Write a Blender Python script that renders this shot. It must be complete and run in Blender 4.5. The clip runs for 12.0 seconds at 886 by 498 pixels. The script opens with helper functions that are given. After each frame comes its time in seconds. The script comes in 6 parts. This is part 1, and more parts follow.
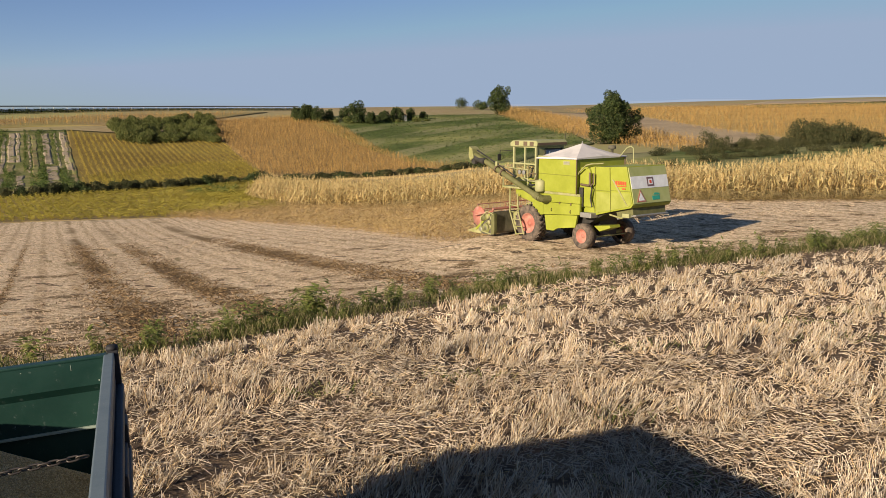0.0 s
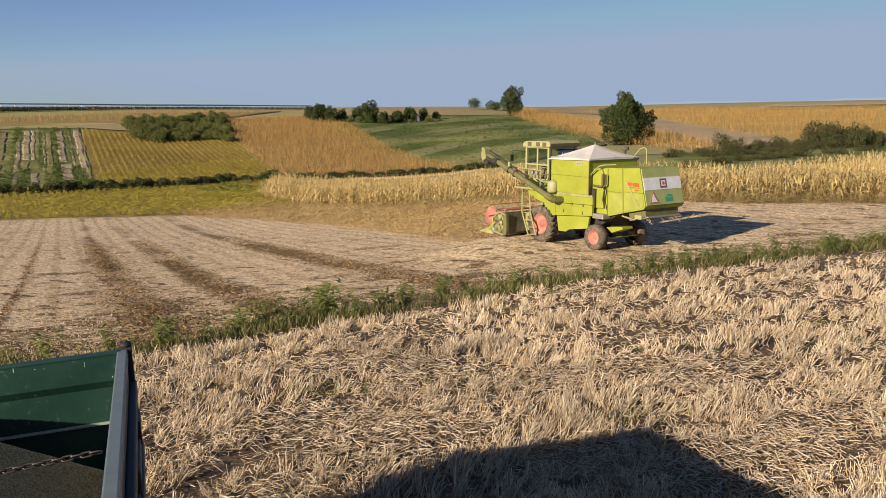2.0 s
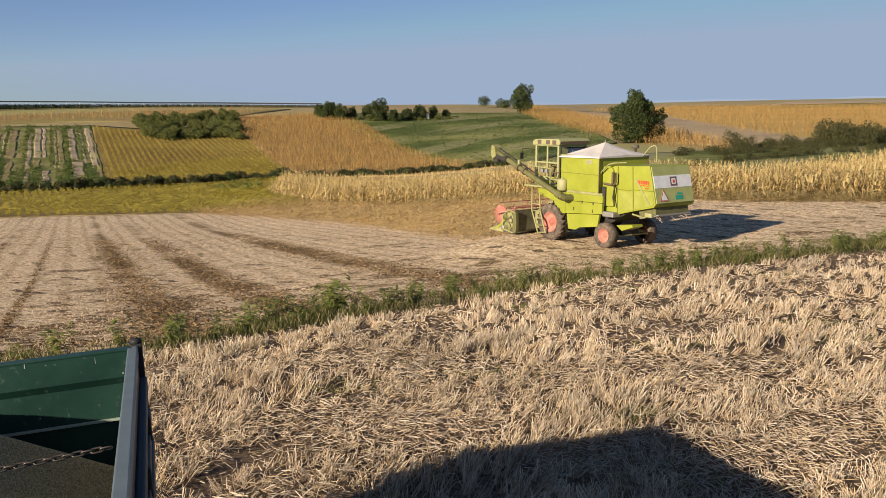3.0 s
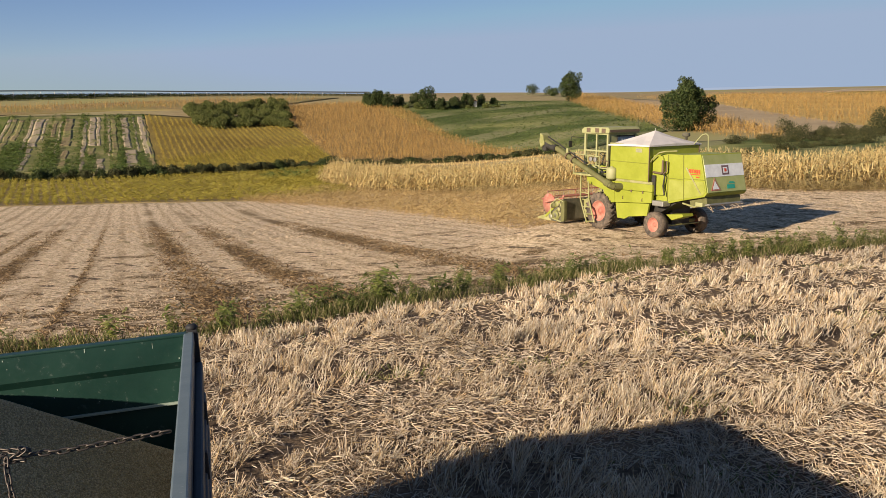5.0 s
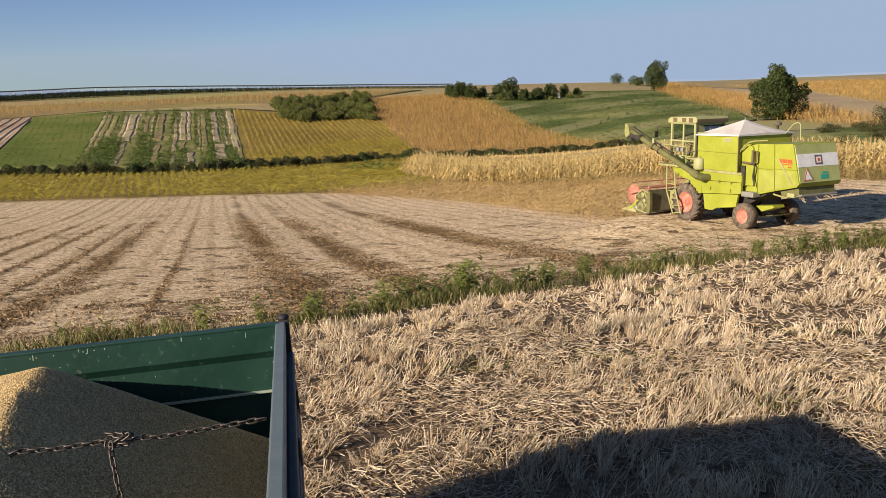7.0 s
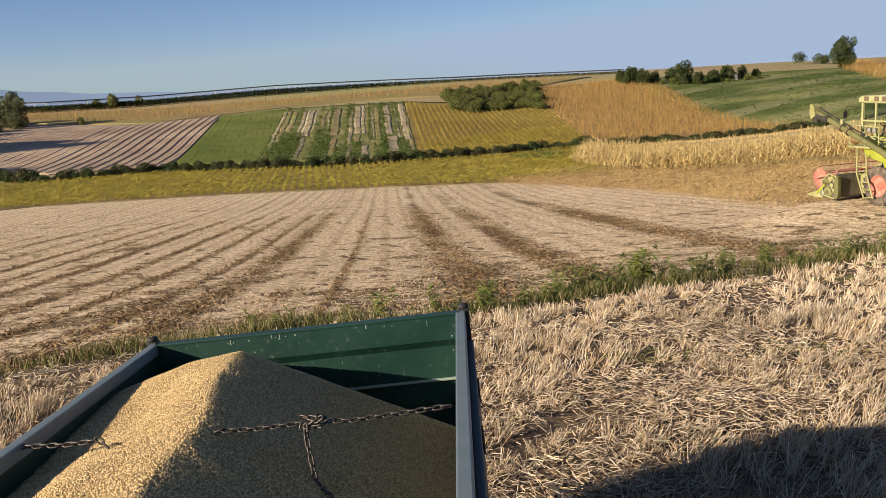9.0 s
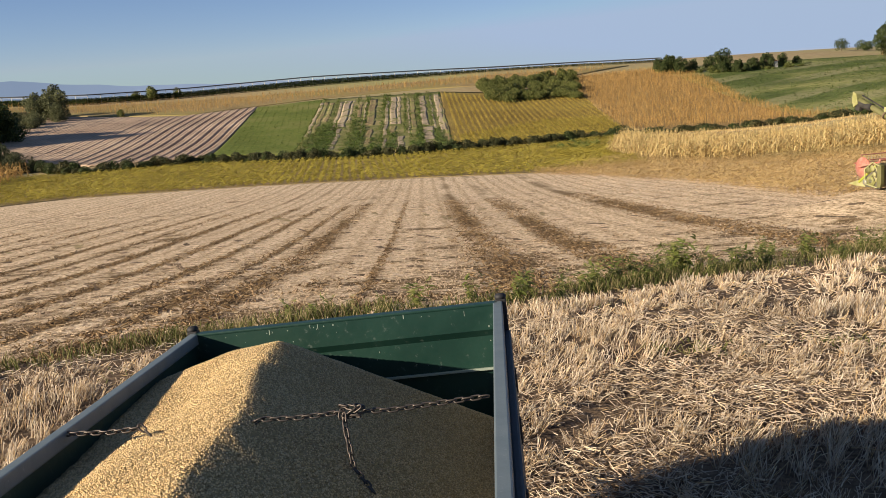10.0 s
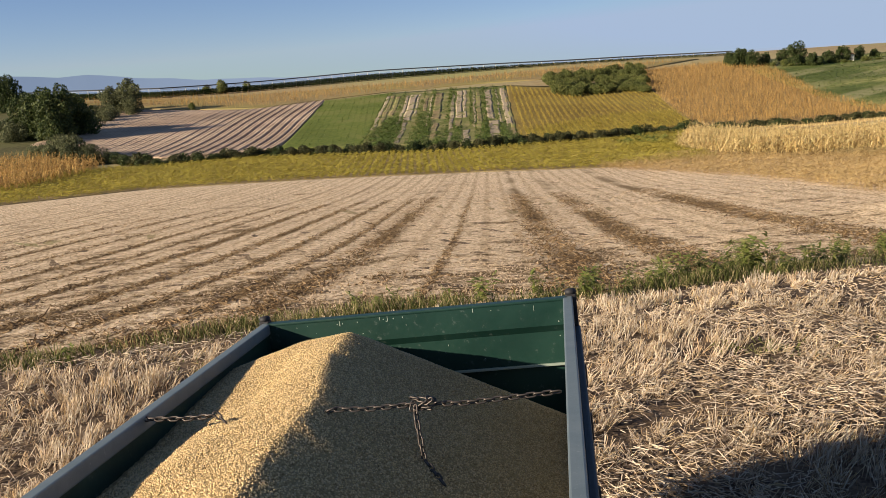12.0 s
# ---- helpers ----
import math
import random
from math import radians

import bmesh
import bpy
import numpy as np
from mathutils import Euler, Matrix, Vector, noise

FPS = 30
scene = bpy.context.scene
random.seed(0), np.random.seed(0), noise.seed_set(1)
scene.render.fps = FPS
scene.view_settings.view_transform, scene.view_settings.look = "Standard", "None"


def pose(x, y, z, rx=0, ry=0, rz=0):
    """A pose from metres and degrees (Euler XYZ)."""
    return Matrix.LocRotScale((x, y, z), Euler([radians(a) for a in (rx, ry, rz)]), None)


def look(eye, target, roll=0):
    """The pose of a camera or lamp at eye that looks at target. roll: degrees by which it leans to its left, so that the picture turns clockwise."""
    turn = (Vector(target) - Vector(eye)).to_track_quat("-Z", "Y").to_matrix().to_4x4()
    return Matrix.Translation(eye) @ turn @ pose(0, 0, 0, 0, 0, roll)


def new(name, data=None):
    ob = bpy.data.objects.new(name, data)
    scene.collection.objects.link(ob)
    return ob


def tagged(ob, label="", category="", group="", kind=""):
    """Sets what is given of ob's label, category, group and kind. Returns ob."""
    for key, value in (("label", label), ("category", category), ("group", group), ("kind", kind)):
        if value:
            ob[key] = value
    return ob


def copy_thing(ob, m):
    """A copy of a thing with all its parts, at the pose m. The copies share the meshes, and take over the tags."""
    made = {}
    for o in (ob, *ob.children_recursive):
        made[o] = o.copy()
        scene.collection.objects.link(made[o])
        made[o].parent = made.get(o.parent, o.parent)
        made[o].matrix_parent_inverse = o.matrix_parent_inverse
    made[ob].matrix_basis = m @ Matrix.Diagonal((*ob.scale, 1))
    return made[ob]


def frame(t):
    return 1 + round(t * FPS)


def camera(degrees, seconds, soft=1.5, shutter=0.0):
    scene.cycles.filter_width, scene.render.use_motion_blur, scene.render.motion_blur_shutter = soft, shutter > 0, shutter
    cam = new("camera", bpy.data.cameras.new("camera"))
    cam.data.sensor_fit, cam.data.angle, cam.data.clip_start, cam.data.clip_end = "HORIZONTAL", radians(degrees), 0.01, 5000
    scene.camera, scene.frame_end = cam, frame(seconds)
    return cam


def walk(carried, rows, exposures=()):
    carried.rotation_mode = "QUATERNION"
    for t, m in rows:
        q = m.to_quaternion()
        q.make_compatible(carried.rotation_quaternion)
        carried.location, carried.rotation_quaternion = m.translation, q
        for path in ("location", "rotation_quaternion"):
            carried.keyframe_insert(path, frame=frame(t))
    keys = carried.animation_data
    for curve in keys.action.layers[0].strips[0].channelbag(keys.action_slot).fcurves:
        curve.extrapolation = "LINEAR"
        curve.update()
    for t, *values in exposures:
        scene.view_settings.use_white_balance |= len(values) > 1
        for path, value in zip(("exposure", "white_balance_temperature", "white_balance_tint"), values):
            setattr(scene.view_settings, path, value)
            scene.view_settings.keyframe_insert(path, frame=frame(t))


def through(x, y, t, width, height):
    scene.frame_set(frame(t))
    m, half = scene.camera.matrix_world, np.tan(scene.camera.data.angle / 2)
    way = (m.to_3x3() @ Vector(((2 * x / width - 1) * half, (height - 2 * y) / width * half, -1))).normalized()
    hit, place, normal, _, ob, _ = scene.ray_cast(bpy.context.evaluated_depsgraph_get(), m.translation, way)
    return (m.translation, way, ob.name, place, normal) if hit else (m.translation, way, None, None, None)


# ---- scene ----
cam = camera(50.21, 12.0, 0.5)
EYE = 3.6
# seconds, drift of the eye in metres, yaw, pitch and roll in degrees
ROWS = [
    (0, 0.005, 0.002, -0.000, 0.00, -8.88, -0.20),
    (0.5, 0.000, 0.008, -0.002, 0.24, -8.86, -0.12),
    (1, 0.004, 0.001, -0.001, 0.40, -8.84, -0.08),
    (1.5, 0.002, -0.007, -0.001, 0.50, -8.83, 0.01),
    (2, 0.001, -0.006, -0.000, 0.72, -8.87, 0.12),
    (2.5, 0.003, -0.002, -0.003, 0.95, -8.92, 0.16),
    (4.5, -0.025, -0.002, -0.006, 3.25, -9.47, 0.01),
    (5, -0.032, -0.004, -0.003, 4.18, -9.70, -0.03),
    (5.5, -0.041, -0.005, -0.003, 5.32, -9.86, -0.18),
    (6, -0.049, -0.002, -0.001, 6.31, -9.89, -0.29),
    (6.5, -0.053, -0.006, -0.002, 7.36, -10.00, -0.47),
    (8.5, -0.120, -0.019, 0.003, 17.42, -10.51, -2.42),
    (9, -0.126, -0.020, 0.000, 19.67, -10.48, -2.94),
    (9.5, -0.137, -0.019, -0.003, 21.14, -10.74, -3.29),
    (10, -0.136, -0.021, -0.001, 21.90, -10.94, -3.39),
    (10.5, -0.146, -0.024, -0.003, 22.71, -11.07, -3.40),
    (11, -0.154, -0.031, -0.003, 23.71, -11.22, -3.41),
    (11.5, -0.166, -0.032, -0.003, 24.86, -11.19, -3.44),
    (12, -0.177, -0.032, -0.001, 25.85, -11.08, -3.44),
]
EXPOSURES = [(0.0, 0.62, 6500, 11.5), (4.0, 0.66, 6500, 11.5), (6.5, 0.73, 6500, 11.5), (9.0, 0.83, 6500, 11.5), (12.0, 0.88, 6500, 11.5)]
walk(cam, [(t, pose(x, y, EYE + z, 0, 0, yaw) @ pose(0, 0, 0, 90 + pitch) @ pose(0, 0, 0, 0, 0, roll)) for t, x, y, z, yaw, pitch, roll in ROWS], EXPOSURES)

# ---- world, sun, exposure ----
SUN_TO = Vector((-0.6425, -0.697, 0.3185)).normalized()
world = bpy.data.worlds.new("world")
scene.world = world
world.use_nodes = True
wn = world.node_tree.nodes
sky = wn.new("ShaderNodeTexSky")
sky.sky_type, sky.sun_disc = "NISHITA", False
sky.sun_elevation, sky.sun_rotation = radians(18.6), radians(222.7)
sky.air_density, sky.dust_density, sky.ozone_density = 0.65, 0.0, 3.0
wn["Background"].inputs["Strength"].default_value = 0.051
tint = wn.new("ShaderNodeMix")
tint.data_type, tint.blend_type = "RGBA", "MULTIPLY"
tint.inputs[0].default_value = 1.0
tint.inputs[7].default_value = (0.99, 0.95, 1.07, 1)
world.node_tree.links.new(sky.outputs[0], tint.inputs[6])
even = wn.new("ShaderNodeMix")  # thin even haze over the whole sky
even.data_type = "RGBA"
even.inputs[0].default_value = 0.1
even.inputs[7].default_value = (3.2, 4.75, 6.4, 1)
world.node_tree.links.new(tint.outputs[2], even.inputs[6])
dim = wn.new("ShaderNodeMix")  # the haze never outshines this pale blue
dim.data_type, dim.blend_type = "RGBA", "DARKEN"
dim.inputs[0].default_value = 1.0
dim.inputs[7].default_value = (4.15, 5.35, 7.25, 1)
world.node_tree.links.new(even.outputs[2], dim.inputs[6])
world.node_tree.links.new(dim.outputs[2], wn["Background"].inputs["Color"])
lamp = bpy.data.lights.new("sun", "SUN")
lamp.energy, lamp.angle, lamp.color = 5.0, radians(0.5), (1.0, 0.85, 0.65)
sun = new("sun", lamp)
sun.matrix_world = look((0, 0, 60), Vector((0, 0, 60)) - SUN_TO)


# ---- materials ----
def shader(name, rough=0.8, metal=0.0, spec=0.3):
    m = bpy.data.materials.new(name)
    m.use_nodes = True
    b = m.node_tree.nodes["Principled BSDF"]
    b.inputs["Roughness"].default_value = rough
    b.inputs["Metallic"].default_value = metal
    b.inputs["Specular IOR Level"].default_value = spec
    return m, m.node_tree.nodes, m.node_tree.links, b


def ramp(nodes, stops, mode="LINEAR"):
    r = nodes.new("ShaderNodeValToRGB")
    r.color_ramp.interpolation = mode
    el = r.color_ramp.elements
    while len(el) < len(stops):
        el.new(0.5)
    for e, (p, c) in zip(el, sorted(stops, key=lambda s: s[0])):
        e.position, e.color = p, (*c, 1)
    return r


def noise_node(nodes, links, vec, scale, detail=6.0, rough=0.6):
    n = nodes.new("ShaderNodeTexNoise")
    n.inputs["Scale"].default_value, n.inputs["Detail"].default_value = scale, detail
    n.inputs["Roughness"].default_value = rough
    links.new(vec, n.inputs["Vector"])
    return n


def mixed(nodes, links, a, b, fac, mode="MIX"):
    x = nodes.new("ShaderNodeMix")
    x.data_type, x.blend_type = "RGBA", mode
    if isinstance(fac, float):
        x.inputs[0].default_value = fac
    else:
        links.new(fac, x.inputs[0])
    for sock, v in ((x.inputs[6], a), (x.inputs[7], b)):
        if isinstance(v, tuple):
            sock.default_value = (*v, 1)
        else:
            links.new(v, sock)
    return x.outputs[2]


def math_node(nodes, links, op, a, b=0.0):
    x = nodes.new("ShaderNodeMath")
    x.operation = op
    for sock, v in ((x.inputs[0], a), (x.inputs[1], b)):
        if isinstance(v, (int, float)):
            sock.default_value = v
        else:
            links.new(v, sock)
    return x.outputs[0]


def bumped(nodes, links, b, height, strength, distance):
    k = nodes.new("ShaderNodeBump")
    k.inputs["Strength"].default_value, k.inputs["Distance"].default_value = strength, distance
    links.new(height, k.inputs["Height"])
    links.new(k.outputs[0], b.inputs["Normal"])


def soil(name, c_dark, c_light, big=0.15, fine=6.0, patch=None, bump=0.05, rows=None):
    """Earth, litter or turf: two scales of colour, relief, and where rows is given (yaw, spacing, colour, strength) furrows."""
    m, n, l, b = shader(name, 0.95, 0.0, 0.1)
    pos = n.new("ShaderNodeTexCoord").outputs["Object"]
    f = noise_node(n, l, pos, fine, 9.0, 0.7)
    g = noise_node(n, l, pos, big, 4.0)
    col = ramp(n, [(0.38, c_dark), (0.62, c_light)])
    l.new(f.outputs[0], col.inputs[0])
    out = col.outputs[0]
    if patch:
        pr = ramp(n, [(0.45, (0, 0, 0)), (0.62, (1, 1, 1))])
        l.new(g.outputs[0], pr.inputs[0])
        out = mixed(n, l, out, patch, pr.outputs[0])
    vr = ramp(n, [(0.3, (0.72, 0.72, 0.72)), (0.7, (1.15, 1.15, 1.15))])
    l.new(g.outputs[0], vr.inputs[0])
    out = mixed(n, l, out, vr.outputs[0], 1.0, "MULTIPLY")
    if rows:
        yaw, gap, colour, strength = rows
        mp = n.new("ShaderNodeMapping")
        mp.inputs["Rotation"].default_value = (0, 0, radians(-yaw))
        l.new(pos, mp.inputs["Vector"])
        w = n.new("ShaderNodeTexWave")
        w.bands_direction = "X"
        w.inputs["Scale"].default_value = 0.314 / gap
        w.inputs["Distortion"].default_value, w.inputs["Detail"].default_value = 0.5, 4.0
        w.inputs["Detail Scale"].default_value = 0.6
        l.new(mp.outputs[0], w.inputs["Vector"])
        wr = ramp(n, [(0.58, (0, 0, 0)), (0.78, (strength, strength, strength))])
        l.new(w.outputs[1], wr.inputs[0])
        gap_noise = noise_node(n, l, pos, 0.045, 3.0)
        gr = ramp(n, [(0.40, (0.15, 0.15, 0.15)), (0.58, (1, 1, 1))])
        l.new(gap_noise.outputs[0], gr.inputs[0])
        fac = mixed(n, l, wr.outputs[0], gr.outputs[0], 1.0, "MULTIPLY")
        out = mixed(n, l, out, colour, fac)
    l.new(out, b.inputs["Base Color"])
    bumped(n, l, b, f.outputs[0], 0.9, bump)
    return m


def leafy(name, stops, rough=0.7, through=0.25):
    """Leaves and straw: each piece takes its own tint; thin, so that some light passes."""
    m, n, l, b = shader(name, rough, 0.0, 0.25)
    geo = n.new("ShaderNodeNewGeometry")
    r = ramp(n, stops)
    l.new(geo.outputs["Random Per Island"], r.inputs[0])
    pos = n.new("ShaderNodeTexCoord").outputs["Object"]
    g = noise_node(n, l, pos, 0.35, 3.0)
    vr = ramp(n, [(0.3, (0.75, 0.75, 0.75)), (0.7, (1.2, 1.2, 1.2))])
    l.new(g.outputs[0], vr.inputs[0])
    out = mixed(n, l, r.outputs[0], vr.outputs[0], 1.0, "MULTIPLY")
    l.new(out, b.inputs["Base Color"])
    if through:
        t = n.new("ShaderNodeBsdfTranslucent")
        l.new(out, t.inputs["Color"])
        x = n.new("ShaderNodeMixShader")
        x.inputs[0].default_value = through
        l.new(b.outputs[0], x.inputs[1])
        l.new(t.outputs[0], x.inputs[2])
        l.new(x.outputs[0], n["Material Output"].inputs["Surface"])
    return m


def paint(name, colour, rough=0.5, metal=0.0, wear=None, wear_amount=0.35, scale=3.0, dust=None, dust_amount=0.4, spec=0.4):
    """Paint on sheet metal, with dust and scuffs that have shapes of their own."""
    m, n, l, b = shader(name, rough, metal, spec)
    pos = n.new("ShaderNodeTexCoord").outputs["Object"]
    g = noise_node(n, l, pos, scale, 8.0, 0.65)
    f = noise_node(n, l, pos, scale * 9, 6.0, 0.7)
    vr = ramp(n, [(0.3, tuple(v * 0.85 for v in colour)), (0.7, tuple(v * 1.1 for v in colour))])
    l.new(g.outputs[0], vr.inputs[0])
    out = vr.outputs[0]
    if dust:
        dr = ramp(n, [(0.4, (0, 0, 0)), (0.75, (dust_amount,) * 3)])
        l.new(g.outputs[0], dr.inputs[0])
        out = mixed(n, l, out, dust, dr.outputs[0])
    if wear:
        wr = ramp(n, [(0.60, (0, 0, 0)), (0.68, (wear_amount,) * 3)])
        l.new(f.outputs[0], wr.inputs[0])
        out = mixed(n, l, out, wear, wr.outputs[0])
    l.new(out, b.inputs["Base Color"])
    rr = n.new("ShaderNodeMapRange")
    rr.inputs["To Min"].default_value, rr.inputs["To Max"].default_value = rough - 0.1, min(1.0, rough + 0.2)
    l.new(f.outputs[0], rr.inputs[0])
    l.new(rr.outputs[0], b.inputs["Roughness"])
    bumped(n, l, b, g.outputs[0], 0.15, 0.01)
    return m


m_ground = soil("stubble_soil", (0.05, 0.034, 0.022), (0.29, 0.21, 0.138), 0.6, 14.0, (0.20, 0.142, 0.09), 0.05)
m_far = soil("far_land", (0.33, 0.25, 0.13), (0.46, 0.36, 0.2), 0.01, 0.6, (0.30, 0.29, 0.12), 0.05)
m_soy_hill = soil("ripening_soy", (0.19, 0.13, 0.038), (0.31, 0.225, 0.065), 0.05, 2.0, (0.26, 0.20, 0.055), 0.1)
m_green = soil("green_fodder", (0.075, 0.105, 0.026), (0.135, 0.165, 0.05), 0.05, 1.2, (0.235, 0.235, 0.085), 0.1, (-32, 17.0, (0.29, 0.27, 0.14), 0.7))
m_grass = soil("grass_field", (0.115, 0.16, 0.03), (0.19, 0.22, 0.05), 0.06, 1.5, (0.19, 0.19, 0.06), 0.1)
m_plough = soil("ploughed_earth", (0.42, 0.30, 0.205), (0.58, 0.43, 0.305), 0.06, 2.5, (0.52, 0.39, 0.27), 0.12)
m_garden = soil("garden_soil", (0.36, 0.28, 0.19), (0.52, 0.42, 0.30), 0.1, 2.5, (0.40, 0.33, 0.21), 0.1)
m_garden_brown = soil("garden_brown", (0.24, 0.18, 0.09), (0.40, 0.31, 0.17), 0.15, 2.5, (0.25, 0.24, 0.09), 0.1)
m_garden_green = soil("garden_weeds", (0.13, 0.15, 0.04), (0.25, 0.25, 0.09), 0.2, 2.5, (0.28, 0.24, 0.11), 0.1)
# grey-green grass, darkened in colour for the shade below the trees
m_rough = soil("shaded_rough_grass", (0.085, 0.085, 0.035), (0.17, 0.155, 0.075), 0.12, 1.5, (0.12, 0.12, 0.05), 0.15)
m_track = soil("bare_field", (0.40, 0.30, 0.18), (0.54, 0.42, 0.27), 0.03, 1.2, (0.38, 0.29, 0.16), 0.1)
m_band = soil("dry_grass_band", (0.27, 0.20, 0.09), (0.41, 0.31, 0.15), 0.06, 2.0, (0.27, 0.225, 0.085), 0.1)
m_corn_far = soil("far_ripe_corn", (0.40, 0.275, 0.095), (0.58, 0.42, 0.165), 0.04, 2.2, (0.47, 0.345, 0.12), 0.2)
# earth with the shade under the corn put into its darker colour
m_corn_floor = soil("corn_floor_shade", (0.20, 0.14, 0.06), (0.36, 0.26, 0.12), 0.1, 3.0, None, 0.1)
m_soy_floor = soil("soy_floor", (0.30, 0.22, 0.11), (0.44, 0.34, 0.19), 0.2, 4.0, None, 0.1)


# swaths: how far across the field at its near end, half width, strength
OUTER, OUTER_W, OUTER_K = (-38.5, -36.0, -33.0, -30.0), (0.5, 0.4, 0.5, 0.5), (0.9, 0.8, 0.9, 0.9)
WIDE, WIDE_W, WIDE_K = (-3.1, 0.0, 3.65, 6.75, 13.0), (0.7, 0.45, 1.2, 1.1, 1.6), (1.0, 0.5, 0.95, 0.95, 1.0)
THIN, THIN_W, THIN_K = (-27.0, -23.4, -20.8, -18.1, -15.4, -13.3, -11.1, -8.6, -6.5, -4.5), (0.5, 0.4, 0.5, 0.4, 0.5, 0.4, 0.6, 0.5, 0.4, 0.4), (1.0, 0.8, 1.0, 0.8, 1.0, 0.8, 1.0, 1.0, 0.9, 0.9)


def harvested():
    """Chopped soy straw with darker swaths that follow the harvester's passes."""
    m, n, l, b = shader("soy_stubble", 0.95, 0.0, 0.1)
    pos = n.new("ShaderNodeTexCoord").outputs["Object"]
    f = noise_node(n, l, pos, 5.0, 10.0, 0.75)
    g = noise_node(n, l, pos, 0.3, 5.0)
    sep = n.new("ShaderNodeSeparateXYZ")
    l.new(pos, sep.inputs[0])
    u = math_node(n, l, "ADD", math_node(n, l, "MULTIPLY", sep.outputs[0], 0.899), math_node(n, l, "MULTIPLY", sep.outputs[1], 0.438))
    v = math_node(n, l, "ADD", math_node(n, l, "MULTIPLY", sep.outputs[0], -0.438), math_node(n, l, "MULTIPLY", sep.outputs[1], 0.899))
    w = math_node(n, l, "MINIMUM", math_node(n, l, "SUBTRACT", v, 30.0), 80.0)
    u = math_node(n, l, "DIVIDE", math_node(n, l, "SUBTRACT", u, math_node(n, l, "MULTIPLY", w, 0.062)), math_node(n, l, "SUBTRACT", 1.0, math_node(n, l, "MULTIPLY", w, 0.004)))
    u0 = math_node(n, l, "ADD", u, math_node(n, l, "MULTIPLY", math_node(n, l, "SUBTRACT", g.outputs[0], 0.5), 0.5))
    u = math_node(n, l, "ADD", u, math_node(n, l, "MULTIPLY", math_node(n, l, "SUBTRACT", g.outputs[0], 0.5), 0.9))
    fine = noise_node(n, l, pos, 1.7, 6.0, 0.7)
    u = math_node(n, l, "ADD", u, math_node(n, l, "MULTIPLY", math_node(n, l, "SUBTRACT", fine.outputs[0], 0.5), 1.1))
    s = math_node(n, l, "DIVIDE", math_node(n, l, "ADD", u, 40.0), 62.0)
    thin = math_node(n, l, "DIVIDE", math_node(n, l, "ADD", math_node(n, l, "ADD", u0, math_node(n, l, "MULTIPLY", math_node(n, l, "SUBTRACT", fine.outputs[0], 0.5), 0.55)), 40.0), 62.0)
    bands = []
    for centres, widths, depths, at in ((WIDE, WIDE_W, WIDE_K, s), (THIN, THIN_W, THIN_K, thin), (OUTER, OUTER_W, OUTER_K, thin)):
        stops = [(0.0, (0, 0, 0))]
        for c, wd, k in zip(centres, widths, depths):
            stops += [((c - wd + 40) / 62, (0, 0, 0)), ((c + 40) / 62, (k, k, k)), ((c + wd + 40) / 62, (0, 0, 0))]
        band = ramp(n, stops)
        l.new(at, band.inputs[0])
        bands.append(band)
    col = ramp(n, [(0.40, (0.24, 0.165, 0.088)), (0.5, (0.72, 0.555, 0.36)), (0.59, (0.91, 0.755, 0.55))])
    l.new(f.outputs[0], col.inputs[0])
    dark = ramp(n, [(0.40, (0.055, 0.032, 0.014)), (0.62, (0.30, 0.205, 0.10))])
    l.new(f.outputs[0], dark.inputs[0])
    br = ramp(n, [(0.38, (0.25, 0.25, 0.25)), (0.54, (1, 1, 1))])
    patchy = noise_node(n, l, pos, 0.16, 6.0, 0.7)
    l.new(patchy.outputs[0], br.inputs[0])
    fac = mixed(n, l, bands[0].outputs[0], br.outputs[0], 1.0, "MULTIPLY")
    tr = ramp(n, [(0.36, (0.5, 0.5, 0.5)), (0.52, (1, 1, 1))])
    l.new(patchy.outputs[0], tr.inputs[0])
    for band in bands[1:]:
        fac = mixed(n, l, fac, mixed(n, l, band.outputs[0], tr.outputs[0], 1.0, "MULTIPLY"), 1.0, "LIGHTEN")
    clods = noise_node(n, l, pos, 0.42, 7.0, 0.72)
    cr = ramp(n, [(0.53, (0, 0, 0)), (0.66, (0.9, 0.9, 0.9))])
    turned = n.new("ShaderNodeMapRange")  # more clods on the headland by the verge
    turned.inputs["From Min"].default_value, turned.inputs["From Max"].default_value = 18.0, 38.0
    turned.inputs["To Min"].default_value, turned.inputs["To Max"].default_value = 0.10, 0.0
    l.new(v, turned.inputs[0])
    l.new(math_node(n, l, "ADD", clods.outputs[0], turned.outputs[0]), cr.inputs[0])
    fac = mixed(n, l, fac, cr.outputs[0], 1.0, "LIGHTEN")
    thinning = n.new("ShaderNodeMapRange")  # the swaths thin out towards the far end of the field
    thinning.inputs["From Min"].default_value, thinning.inputs["From Max"].default_value = 42.0, 85.0
    thinning.inputs["To Min"].default_value, thinning.inputs["To Max"].default_value = 1.0, 0.55
    l.new(v, thinning.inputs[0])
    fac = mixed(n, l, fac, thinning.outputs[0], 1.0, "MULTIPLY")
    # ragged edges where straw lies in clumps
    ragged = math_node(n, l, "ADD", fac, math_node(n, l, "MULTIPLY", math_node(n, l, "SUBTRACT", f.outputs[0], 0.5), 1.3))
    edge = ramp(n, [(0.28, (0, 0, 0)), (0.7, (0.95, 0.95, 0.95))])
    l.new(ragged, edge.inputs[0])
    out = mixed(n, l, col.outputs[0], dark.outputs[0], edge.outputs[0])
    # faint drill lines between the swaths
    drill = n.new("ShaderNodeTexWave")
    drill.inputs["Scale"].default_value, drill.inputs["Distortion"].default_value = 0.25, 0.7
    cv = n.new("ShaderNodeCombineXYZ")
